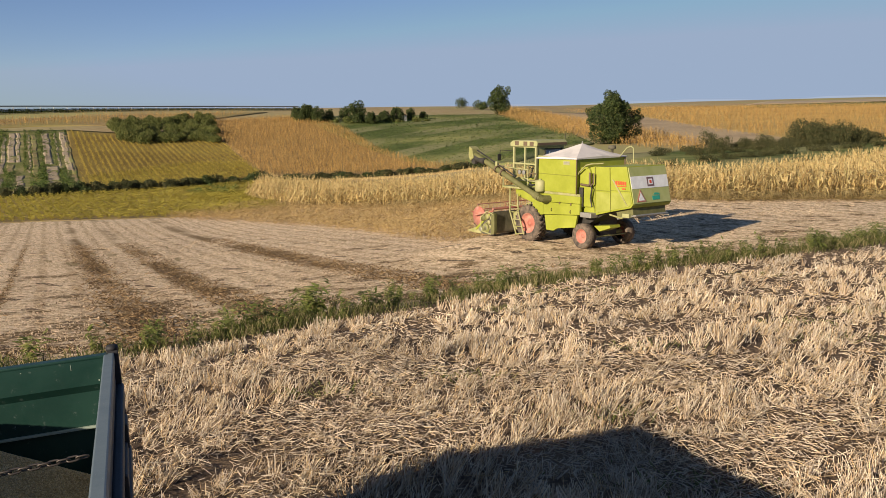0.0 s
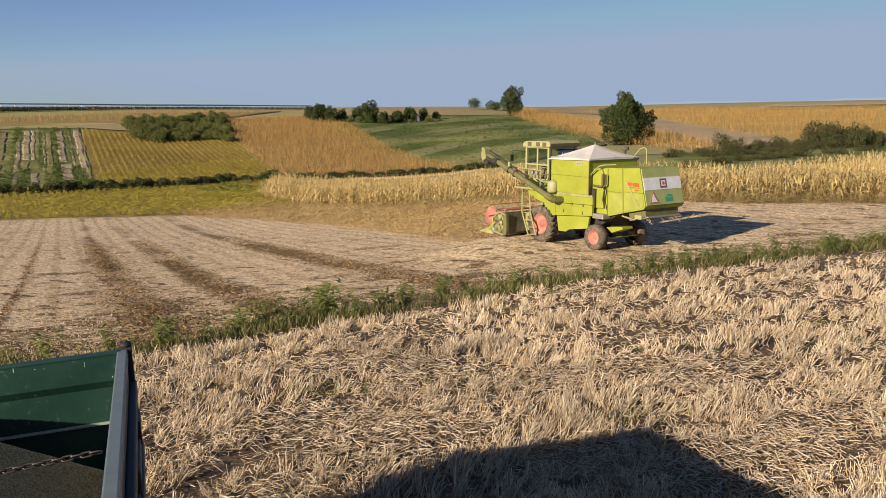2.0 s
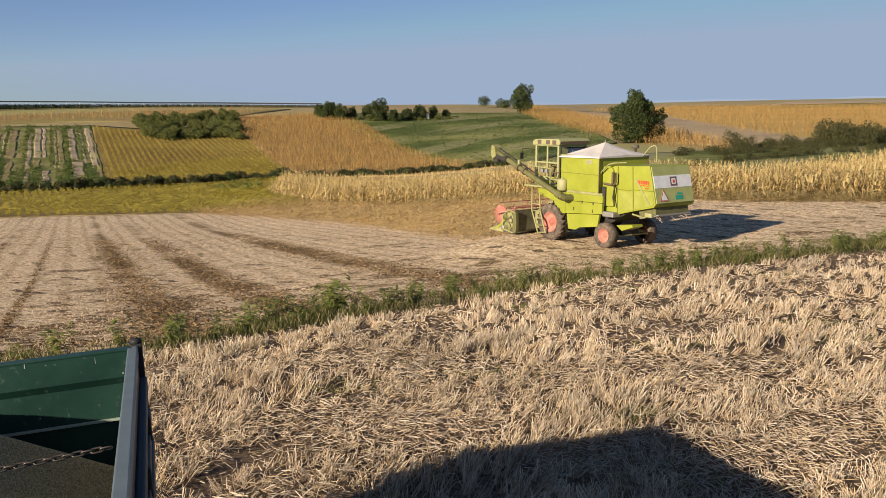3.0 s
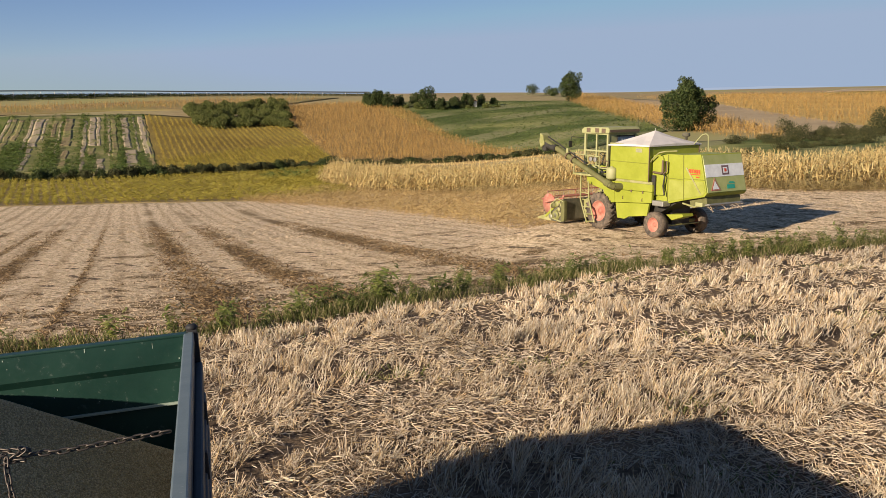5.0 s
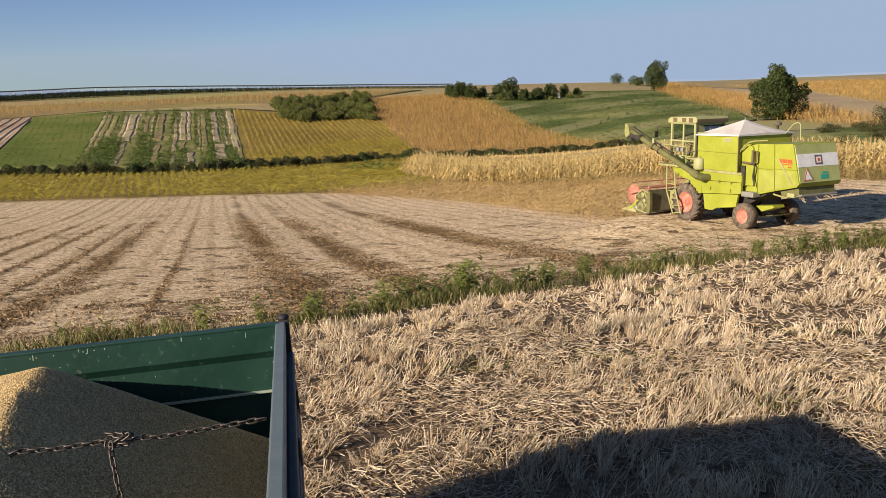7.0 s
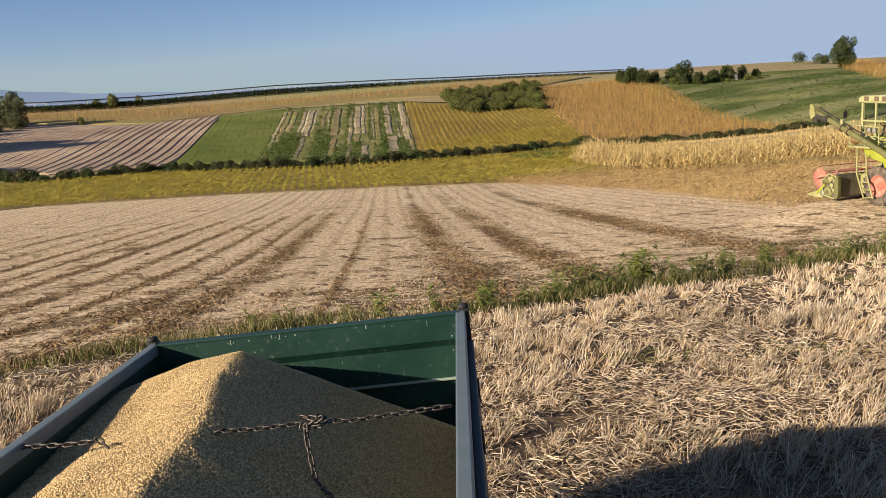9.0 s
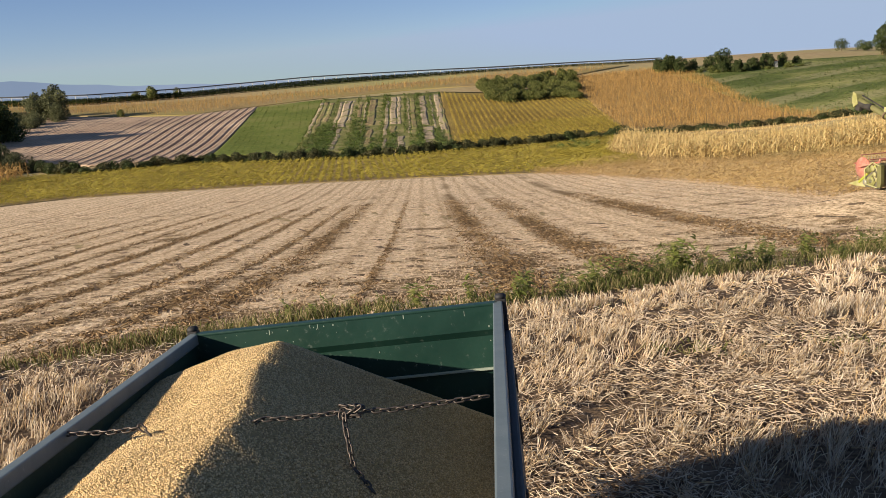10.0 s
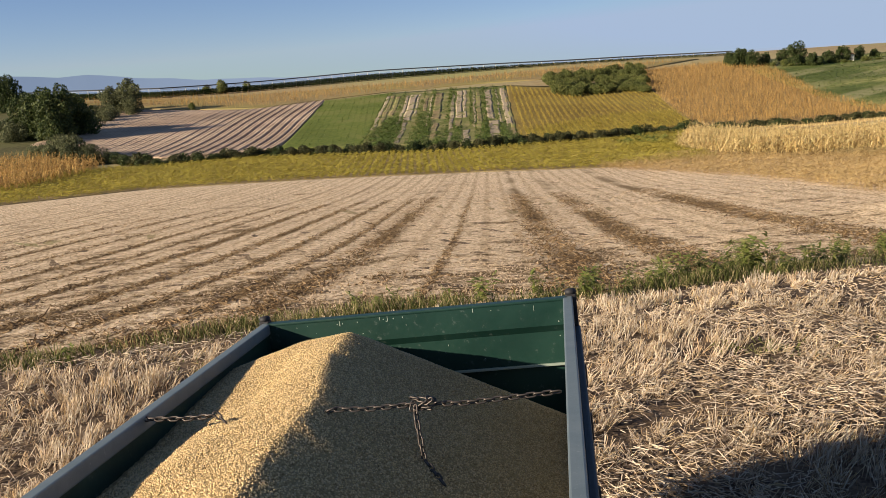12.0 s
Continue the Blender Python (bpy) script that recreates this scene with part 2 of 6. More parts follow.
    l.new(u0, cv.inputs[0])
    l.new(math_node(n, l, "MULTIPLY", v, 0.05), cv.inputs[1])
    l.new(cv.outputs[0], drill.inputs["Vector"])
    dr = ramp(n, [(0.05, (0.82, 0.79, 0.75)), (0.40, (1.03, 1.03, 1.03))])
    l.new(drill.outputs[1], dr.inputs[0])
    out = mixed(n, l, out, dr.outputs[0], 1.0, "MULTIPLY")
    l.new(out, b.inputs["Base Color"])
    bumped(n, l, b, f.outputs[0], 1.0, 0.07)
    return m


m_harvest = harvested()
m_stalk = leafy("stubble_straw", [(0.0, (0.33, 0.225, 0.125)), (0.3, (0.66, 0.51, 0.335)), (0.5, (0.64, 0.54, 0.43)), (0.75, (0.95, 0.84, 0.65)), (1.0, (0.72, 0.50, 0.24))], 0.6, 0.15)
m_chaff = leafy("soy_chaff", [(0.0, (0.30, 0.21, 0.12)), (0.5, (0.55, 0.42, 0.28)), (1.0, (0.66, 0.53, 0.38))], 0.8, 0.0)
m_corn = leafy("dry_corn", [(0.0, (0.42, 0.28, 0.11)), (0.45, (0.65, 0.48, 0.195)), (0.8, (0.77, 0.61, 0.30)), (1.0, (0.52, 0.45, 0.18))], 0.65, 0.25)
m_corn_hill = leafy("ripe_corn", [(0.0, (0.30, 0.165, 0.055)), (0.5, (0.55, 0.335, 0.10)), (0.9, (0.68, 0.45, 0.16)), (1.0, (0.34, 0.26, 0.085))], 0.65, 0.2)
m_soy = leafy("yellow_soy", [(0.0, (0.33, 0.275, 0.045)), (0.5, (0.45, 0.37, 0.06)), (0.85, (0.52, 0.43, 0.08)), (1.0, (0.27, 0.28, 0.055))], 0.65, 0.25)
m_soy_dry = leafy("dry_soy", [(0.0, (0.38, 0.25, 0.10)), (0.5, (0.56, 0.40, 0.165)), (1.0, (0.64, 0.48, 0.23))], 0.7, 0.2)
m_leaf = leafy("tree_leaves", [(0.0, (0.028, 0.046, 0.014)), (0.6, (0.058, 0.085, 0.024)), (1.0, (0.13, 0.15, 0.045))], 0.6, 0.25)
m_thicket = leafy("thicket_leaves", [(0.0, (0.06, 0.075, 0.018)), (0.6, (0.14, 0.165, 0.042)), (1.0, (0.26, 0.25, 0.08))], 0.65, 0.25)
m_soy_hilltop = leafy("golden_soy", [(0.0, (0.40, 0.30, 0.055)), (0.5, (0.57, 0.43, 0.085)), (0.85, (0.66, 0.50, 0.115)), (1.0, (0.37, 0.33, 0.075))], 0.65, 0.25)
m_lying = leafy("trampled_straw", [(0.0, (0.22, 0.15, 0.085)), (0.35, (0.62, 0.48, 0.32)), (0.55, (0.62, 0.53, 0.42)), (0.8, (0.90, 0.76, 0.56)), (1.0, (0.60, 0.43, 0.21))], 0.7, 0.1)
m_swath = leafy("dark_swath_straw", [(0.0, (0.075, 0.045, 0.02)), (0.6, (0.22, 0.14, 0.065)), (1.0, (0.44, 0.31, 0.17))], 0.85, 0.0)
m_leaf_dull = leafy("bush_leaves", [(0.0, (0.034, 0.042, 0.016)), (0.6, (0.072, 0.078, 0.028)), (1.0, (0.16, 0.135, 0.055))], 0.7, 0.2)
m_leaf_grey = leafy("grey_green_leaves", [(0.0, (0.06, 0.07, 0.03)), (0.6, (0.125, 0.14, 0.062)), (1.0, (0.22, 0.22, 0.11))], 0.7, 0.25)
m_weed = leafy("weed_leaves", [(0.0, (0.105, 0.135, 0.028)), (0.6, (0.225, 0.26, 0.065)), (1.0, (0.42, 0.39, 0.15))], 0.6, 0.3)
m_verge = leafy("verge_grass", [(0.0, (0.07, 0.09, 0.02)), (0.45, (0.155, 0.17, 0.045)), (0.7, (0.27, 0.24, 0.10)), (1.0, (0.48, 0.39, 0.21))], 0.7, 0.3)
m_crop = leafy("green_crop", [(0.0, (0.08, 0.13, 0.028)), (0.6, (0.145, 0.205, 0.045)), (1.0, (0.24, 0.27, 0.075))], 0.6, 0.25)
m_bark = soil("bark", (0.09, 0.07, 0.05), (0.20, 0.16, 0.12), 1.0, 12.0, None, 0.03)


# ---- mesh helpers ----
def mesh_from(name, verts, faces):
    me = bpy.data.meshes.new(name)
    verts, faces = np.asarray(verts, np.float32), np.asarray(faces, np.int32)
    me.vertices.add(len(verts))
    me.vertices.foreach_set("co", verts.ravel())
    me.loops.add(faces.size)
    me.loops.foreach_set("vertex_index", faces.ravel())
    me.polygons.add(len(faces))
    me.polygons.foreach_set("loop_start", np.arange(0, faces.size, faces.shape[1], dtype=np.int32))
    me.update(calc_edges=True)
    return me


def smooth(me):
    me.polygons.foreach_set("use_smooth", np.ones(len(me.polygons), bool))
    return me


def arrays(name, verts, faces, material, label="", category="", kind="", group="", parent=None, shade=False):
    me = mesh_from(name, verts, faces)
    if shade:
        smooth(me)
    me.materials.append(material)
    ob = new(name, me)
    ob.parent = parent
    return tagged(ob, label, category, group, kind)


def part(name, bm, material, parent, label="", shade=False):
    me = bpy.data.meshes.new(name)
    bm.to_mesh(me)
    bm.free()
    if shade:
        smooth(me)
    me.materials.append(material)
    ob = new(name, me)
    ob.parent = parent
    return tagged(ob, label)


def thing(name, label, category, m=None, group="", kind=""):
    ob = new(name)
    ob.empty_display_size = 0.3
    ob.matrix_basis = m or Matrix()
    return tagged(ob, label, category, group, kind)


def add_box(bm, x0, x1, y0, y1, z0, z1, bevel=0.0):
    m = Matrix.Translation(((x0 + x1) / 2, (y0 + y1) / 2, (z0 + z1) / 2)) @ Matrix.Diagonal((abs(x1 - x0), abs(y1 - y0), abs(z1 - z0), 1))
    geo = bmesh.ops.create_cube(bm, size=1, matrix=m)
    if bevel:
        edges = list({e for v in geo["verts"] for e in v.link_edges})
        bmesh.ops.bevel(bm, geom=edges, offset=bevel, segments=2, affect="EDGES", profile=0.6)
    return bm


def box(x0, x1, y0, y1, z0, z1, bevel=0.01):
    return add_box(bmesh.new(), x0, x1, y0, y1, z0, z1, bevel)


def prism(points, y0, y1, bevel=0.0):
    """A side outline of (x, z) points, drawn out from y0 to y1."""
    bm = bmesh.new()
    a = [bm.verts.new((x, y0, z)) for x, z in points]
    b = [bm.verts.new((x, y1, z)) for x, z in points]
    bm.faces.new(a)
    bm.faces.new(b[::-1])
    for i in range(len(points)):
        j = (i + 1) % len(points)
        bm.faces.new((a[j], a[i], b[i], b[j]))
    bmesh.ops.recalc_face_normals(bm, faces=bm.faces)
    if bevel:
        bmesh.ops.bevel(bm, geom=list(bm.edges), offset=bevel, segments=2, affect="EDGES", profile=0.6)
    return bm


def add_rod(bm, a, b, r, sides=8, r2=None):
    a, b = Vector(a), Vector(b)
    m = Matrix.Translation((a + b) / 2) @ (b - a).to_track_quat("Z", "Y").to_matrix().to_4x4()
    bmesh.ops.create_cone(bm, cap_ends=True, segments=sides, radius1=r, radius2=r if r2 is None else r2, depth=(b - a).length, matrix=m)
    return bm


def rods(points, r, sides=8):
    bm = bmesh.new()
    for a, b in zip(points, points[1:]):
        add_rod(bm, a, b, r, sides)
    for p in points[1:-1]:
        bmesh.ops.create_icosphere(bm, subdivisions=1, radius=r * 1.02, matrix=Matrix.Translation(p))
    return bm


def lathe(profile, axis_m, sides=24):
    """A ring of (radius, offset) profile points turned round the local z of axis_m."""
    bm = bmesh.new()
    rings = []
    for r, z in profile:
        rings.append([bm.verts.new(axis_m @ Vector((r * math.cos(2 * math.pi * k / sides), r * math.sin(2 * math.pi * k / sides), z))) for k in range(sides)])
    for a, b in zip(rings, rings[1:]):
        for k in range(sides):
            bm.faces.new((a[k], a[(k + 1) % sides], b[(k + 1) % sides], b[k]))
    return bm


# ---- the lie of the land ----
RINGS = [0, 8, 14, 22, 32, 40, 75, 100, 125, 145]


def profile(a, r):
    a = np.clip(a, -30, 60)
    floor_z = np.interp(a, [-26, -18, -9, -5, 0, 4, 14, 60], [-2.5, -2.7, -3.2, -3.7, -6.0, -7.1, -8.0, -7.2])
    left = np.interp(r, RINGS, [0, 0.01, 0.06, 0.20, 0.35, 0.45, 0.80, 0.92, 0.99, 1.0])
    right = np.interp(r, RINGS, [0, 0.02, 0.12, 0.34, 0.58, 0.72, 0.95, 1, 1, 1])
    w = np.clip((a + 8) / 12, 0, 1)
    w = w * w * (3 - 2 * w)
    near = floor_z * (left * w + right * (1 - w))
    ridge_r = np.interp(a, [-26, -12, -3, 4, 30, 60], [900, 650, 330, 285, 270, 300])
    ridge_el = np.interp(a, [-26, -17, -7, 3, 9, 18, 28, 36, 50], [0.24, 0.04, -0.2, -0.25, -0.35, -0.3, -0.5, -0.75, -0.6])
    ridge_z = EYE + ridge_r * np.tan(np.radians(ridge_el))
    s = np.clip((r - 145) / (ridge_r - 145), 0, 1)
    return near + (ridge_z - floor_z) * s - np.clip(r - ridge_r, 0, None) * 0.012


def height(x, y):
    x, y = np.asarray(x, float), np.asarray(y, float)
    r, a = np.hypot(x, y), np.degrees(np.arctan2(-x, y))
    a = np.where(a < -150, a + 360, a)
    z = 0
    for dr in (0.9, 0.95, 1.0, 1.05, 1.1):
        for da, v in ((-3, 0.05), (0, 0.1), (3, 0.05)):
            z = z + v * profile(a + da, r * dr)
    k = np.clip(1.6 - np.hypot(x - 5.7, y - 39.8) / 5, 0, 1)
    k = k * k * (3 - 2 * k)
    return z * (1 - k) - 2.33 * k


def bumps(x, y, size, amount):
    return amount * (np.sin(x / size + 1.7 * np.sin(y / size * 0.7)) + np.sin(y / size * 1.3 + 2.1 * np.sin(x / size * 0.6)) + 0.6 * np.sin((x + y) / size * 2.3))


# ---- the ground, one sheet to the horizon ----
radii = np.concatenate([[0.0], np.linspace(0.8, 45, 100), np.geomspace(46, 4700, 110)])
turns = np.concatenate([np.arange(-40, 62, 0.6), np.arange(62, 320, 4.0)])
gr, gt = np.meshgrid(radii, np.radians(turns), indexing="ij")
gx, gy = -gr * np.sin(gt), gr * np.cos(gt)
gz = height(gx, gy) + np.where(gr < 60, bumps(gx, gy, 0.5, 0.012), 0) - np.where(gr > 60, 0.06, 0)
ni, nj = gr.shape
ii, jj = np.meshgrid(np.arange(ni - 1), np.arange(nj), indexing="ij")
jn = (jj + 1) % nj
quads = np.stack([ii * nj + jj, (ii + 1) * nj + jj, (ii + 1) * nj + jn, ii * nj + jn], -1).reshape(-1, 4)
ground_me = mesh_from("ground", np.stack([gx, gy, gz], -1).reshape(-1, 3), quads)
smooth(ground_me)
ground_me.materials.append(m_ground)
ground_me.materials.append(m_far)
ground_me.polygons.foreach_set("material_index", (ii > 101).astype(np.int32).ravel())
tagged(new("ground", ground_me), "sloping farmland of pale straw stubble and dry earth", "ground", kind="structure")


def line_at(points, n):
    p = np.asarray(points, float)
    d = np.concatenate([[0], np.cumsum(np.hypot(*np.diff(p, axis=0).T))])
    s = np.linspace(0, d[-1], n)
    return np.stack([np.interp(s, d, p[:, 0]), np.interp(s, d, p[:, 1])], -1)


def field(name, near, far, material, label, lift, n=60, m=30, relief=None, wobble=0.0):
    """A piece of land between two hedge-to-hedge lines, laid on the ground, with furrows where relief gives them."""
    a, b = line_at(near, n), line_at(far, n)
    t = np.linspace(0, 1, m)[:, None, None]
    p = a * (1 - t) + b * t
    if wobble:  # uneven long edges
        q = p[..., :1] * 0.3 + p[..., 1:] * 0.5
        p = p + wobble * np.sin(q + 2 * np.sin(q * 0.37)) * np.array([0.9, 0.3])
    z = np.pad(height(p[..., 0], p[..., 1]) + lift, 1, "edge")
    p = np.pad(p, ((1, 1), (1, 1), (0, 0)), "edge")
    if relief:
        z = z + relief(p[..., 0], p[..., 1])
    z[[0, -1]] -= 0.2
    z[1:-1, [0, -1]] -= 0.2
    m, n = m + 2, n + 2
    i, j = np.meshgrid(np.arange(m - 1), np.arange(n - 1), indexing="ij")
    q = np.stack([i * n + j, i * n + j + 1, (i + 1) * n + j + 1, (i + 1) * n + j], -1).reshape(-1, 4)
    return arrays(name, np.concatenate([p, z[..., None]], -1).reshape(-1, 3), q, material, label, "field", "structure", shade=True)


def inside(pts, poly):
    x, y = pts[:, 0], pts[:, 1]
    ok = np.zeros(len(pts), bool)
    for (x0, y0), (x1, y1) in zip(poly, poly[1:] + poly[:1]):
        cross = (y0 > y) != (y1 > y)
        ok ^= cross & (x < (x1 - x0) * (y - y0) / ((y1 - y0) or 1e-9) + x0)
    return ok


rng = np.random.default_rng(7)


def rows_in(poly, yaw, gap, step, jitter=0.1):
    """Plants in drilled rows that run at the yaw, inside an outline."""
    c, s = math.cos(radians(yaw)), math.sin(radians(yaw))
    p = np.array(poly)
    u, v = p @ np.array([c, s]), p @ np.array([-s, c])
    gu, gv = np.meshgrid(np.arange(u.min(), u.max(), gap), np.arange(v.min(), v.max(), step), indexing="ij")
    gu = gu.ravel() + rng.normal(0, jitter, gu.size)
    gv = gv.ravel() + rng.normal(0, step * 0.4, gv.size)
    q = np.stack([gu * c - gv * s, gu * s + gv * c], -1)
    return q[inside(q, poly)]


def strewn(templates, xy, z, size, lean=0.06):
    """Copies of small templates at places, each turned and sized, as one pair of arrays."""
    out_v, out_f, base = [], [], 0
    pick = rng.integers(0, len(templates), len(xy))
    for k, (v, f) in enumerate(templates):
        w = np.flatnonzero(pick == k)
        if not len(w):
            continue
        a, sc = rng.uniform(0, 2 * np.pi, len(w)), size[w]
        lx, ly = rng.normal(0, lean, len(w)), rng.normal(0, lean, len(w))
        c, s = np.cos(a)[:, None], np.sin(a)[:, None]
        x = (v[:, 0] * c - v[:, 1] * s) * sc[:, None] + v[:, 2] * sc[:, None] * lx[:, None] + xy[w, 0, None]
        y = (v[:, 0] * s + v[:, 1] * c) * sc[:, None] + v[:, 2] * sc[:, None] * ly[:, None] + xy[w, 1, None]
        zz = v[:, 2] * sc[:, None] + z[w, None]
        out_v.append(np.stack([x, y, zz], -1).reshape(-1, 3))
        out_f.append((f[None] + (np.arange(len(w)) * len(v))[:, None, None] + base).reshape(-1, f.shape[1]))
        base += len(w) * len(v)
    return np.concatenate(out_v), np.concatenate(out_f)


def blade_set(items):
    """Templates of strips: each item is (root, direction, length, width, droop, segments)."""
    v, f = [], []
    for root, way, length, width, droop, seg in items:
        way, root = np.array(way, float), np.array(root, float)
        way /= np.linalg.norm(way)
        side = np.cross(way, (0.3, 0.2, 1.0))
        side /= np.linalg.norm(side)
        b = len(v)
        for i in range(seg + 1):
            t = i / seg
            p = root + way * length * t + np.array([0, 0, -droop * t * t])
            w = side * width * (1 - 0.75 * t) * (0.6 + 0.8 * min(t * 2, 1)) / 2
            v += [p - w, p + w]
        for i in range(seg):
            f.append([b + 2 * i, b + 2 * i + 1, b + 2 * i + 3, b + 2 * i + 2])
    return np.array(v), np.array(f)


def corn_plant(seed, leaves, h=2.1):
    r = np.random.default_rng(seed)
    items = [((0, 0, 0), (0.02, 0.03, 1), h, 0.03, 0, 2)]
    for i in range(leaves):
        a, z = r.uniform(0, 6.28), h * (0.2 + 0.7 * i / leaves)
        items.append(((0, 0, z), (math.cos(a), math.sin(a), r.uniform(0.5, 1.5)), r.uniform(0.5, 0.85), 0.12, r.uniform(0.4, 0.95), 2))
    for i in range(3):
        a = r.uniform(0, 6.28)
        items.append(((0, 0, h * 0.92), (math.cos(a) * 0.35, math.sin(a) * 0.35, 1), 0.32, 0.03, 0.02, 1))
    items.append(((0.02, 0, h * 0.45), (0.3, 0.1, -1), 0.26, 0.10, 0, 1))
    return blade_set(items)


def bushy_plant(seed, n, h, w, leaf):
    r = np.random.default_rng(seed)
    items = [((0, 0, 0), (r.normal(0, 0.1), r.normal(0, 0.1), 1), h * 0.8, leaf * 0.25, 0, 1)]
    for i in range(n):
        a, z = r.uniform(0, 6.28), h * r.uniform(0.15, 0.9)
        items.append(((r.normal(0, w * 0.25), r.normal(0, w * 0.25), z), (math.cos(a), math.sin(a), r.uniform(-0.3, 0.9)), w * r.uniform(0.35, 0.7), leaf * r.uniform(0.7, 1.3), w * 0.12, 1))
    return blade_set(items)


def crop(name, poly, yaw, gap, step, templates, material, label, lo=0.85, hi=1.12, lean=0.06, category="crop"):
    xy = rows_in(poly, yaw, gap, step)
    z = height(xy[:, 0], xy[:, 1])
    v, f = strewn(templates, xy, z, rng.uniform(lo, hi, len(xy)), lean)
    return arrays(name, v, f, material, label, category, "stuff")

# ---- fields ----
def furrows(x, y):
    """Plough furrows across a field: uneven grooves, fainter at the western end."""
    u = 0.905 * x + 0.425 * y + 0.25 * np.sin(0.11 * (y * 0.905 - 0.425 * x))
    k = u / 1.72
    wave = np.abs(k - np.round(k)) * 1.72
    deep = np.clip((u + 54) / 18, 0.2, 1.0) * (0.7 + 0.3 * np.sin(np.round(k) * 2.4))
    half = np.abs(k * 2 - np.round(k * 2)) * 0.86
    return -0.24 * deep * np.exp(-(wave / 0.24) ** 2) - 0.05 * np.exp(-(half / 0.2) ** 2) + 0.04 * np.sin(7.1 * x + 3 * np.sin(2.3 * y)) * np.sin(5.3 * y)


def clods(x, y):
    """Lumpy earth with an uneven surface."""
    return 0.05 * np.sin(3.1 * x + 2 * np.sin(1.7 * y)) * np.sin(2.3 * y + 1.3 * np.sin(2.9 * x))


WEED_LINE = [(-19, -4), (-14.5, 6), (-12.7, 9.7), (-11.4, 11.4), (-10.2, 13.2), (-5.8, 17.1), (-3.0, 21.3), (1.1, 26.0), (6.5, 29.0), (12.2, 32.7), (17.0, 36.3), (28, 44), (46, 56)]
HARVEST_FAR = [(-95, 30), (-71.8, 58.2), (-66.1, 69.7), (-51.1, 77.7), (-35.5, 83.3), (-25.6, 86.3), (-13.4, 91.8), (-4.2, 83.8), (7.2, 68.1), (16.9, 56.7), (26, 55), (48, 58)]
field("harvested_field", WEED_LINE, HARVEST_FAR, m_harvest, "harvested soybean field with pale chaff and dark straw swaths", 0.02, 160, 130)
SOY_NEAR = [(-84, 45), (-71.8, 58.2), (-66.1, 69.7), (-51.1, 77.7), (-35.5, 83.3), (-25.6, 86.3), (-15, 92)]
SOY_FAR = [(-110, 78), (-92, 92.6), (-86.9, 93.2), (-77.9, 104.5), (-65.5, 106.5), (-51.3, 110.5), (-42.8, 118.8), (-30.3, 128.6), (-22, 108)]
field("soy_field", SOY_NEAR, SOY_FAR, m_soy_floor, "yellowing soybean field in the valley bottom", 0.05)
UNCUT = [(-25.5, 86), (-17.5, 80), (-9.4, 69.4), (-3.5, 55.3), (-0.7, 47.6), (2.3, 43.2), (5.2, 45.2), (8.5, 62), (7.0, 67.5), (-4.2, 83), (-13.4, 91), (-20, 100)]
CORN_NEAR = [(-22, 106), (-13.4, 91.8), (-4.2, 83.8), (7.2, 68.1), (16.9, 56.7), (25.9, 55.0), (47, 52)]
CORN_FAR = [(-24, 126), (-14, 112), (-4.5, 103), (7, 88), (20, 66), (28, 74), (41, 88), (66, 90)]
field("corn_ground", CORN_NEAR, CORN_FAR, m_corn_floor, "earth under the ripe corn, its shade painted in", 0.05)
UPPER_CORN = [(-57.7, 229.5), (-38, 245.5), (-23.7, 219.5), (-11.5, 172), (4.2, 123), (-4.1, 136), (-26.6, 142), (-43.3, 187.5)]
field("hill_corn_ground", [(-26.5, 140), (4.3, 122)], [(-58, 231), (-37.9, 247)], m_corn_floor, "earth under the hillside corn, its shade painted in", 0.08)
field("hill_soy_field", [(-48.1, 124), (-37.7, 130), (-26.5, 140)], [(-81, 205.1), (-63, 200), (-43.5, 191)], m_soy_hill, "yellow soybean rows on the hillside", 0.08)
field("fodder_field", [(3, 126), (9, 120), (24, 150)], [(-38, 247), (-6.5, 256), (16, 273), (27, 235)], m_green, "green fodder field on the slope", 0.06)
GARDEN_A, GARDEN_B = np.array([(-69.4, 117), (-48.1, 126)]), np.array([(-105.5, 194), (-81.1, 205.1)])
field("strip_field", GARDEN_A, GARDEN_B, m_garden_green, "weedy garden land with vegetable rows", 0.08)
STRIPS = ((0.0, 0.03, 0.28, 0.92, m_garden), (0.035, 0.07, 0.3, 0.93, m_garden_brown), (0.085, 0.12, 0.5, 0.9, m_garden_brown), (0.17, 0.195, 0.35, 0.9, m_garden),
          (0.2, 0.262, 0.4, 0.92, m_garden), (0.268, 0.285, 0.5, 0.95, m_garden), (0.215, 0.245, 0.05, 0.38, m_garden), (0.33, 0.36, 0.55, 0.88, m_garden_brown),
          (0.38, 0.395, 0.3, 0.9, m_garden), (0.41, 0.475, 0.4, 0.92, m_garden_brown), (0.43, 0.47, 0.08, 0.36, m_garden_brown), (0.545, 0.575, 0.04, 0.86, m_garden),
          (0.585, 0.635, 0.4, 0.95, m_garden), (0.64, 0.665, 0.4, 0.96, m_garden), (0.59, 0.635, 0.25, 0.38, m_garden_brown), (0.648, 0.69, -0.03, 0.22, m_garden),
          (0.72, 0.735, 0.25, 0.9, m_garden), (0.74, 0.78, 0.2, 0.9, m_garden_brown), (0.815, 0.868, 0.36, 0.93, m_garden), (0.82, 0.9, 0.05, 0.34, m_garden), (0.9, 0.915, 0.3, 0.93, m_garden),
          (0.94, 0.985, 0.24, 0.95, m_garden), (0.97, 1.0, 0.08, 0.9, m_garden_brown))
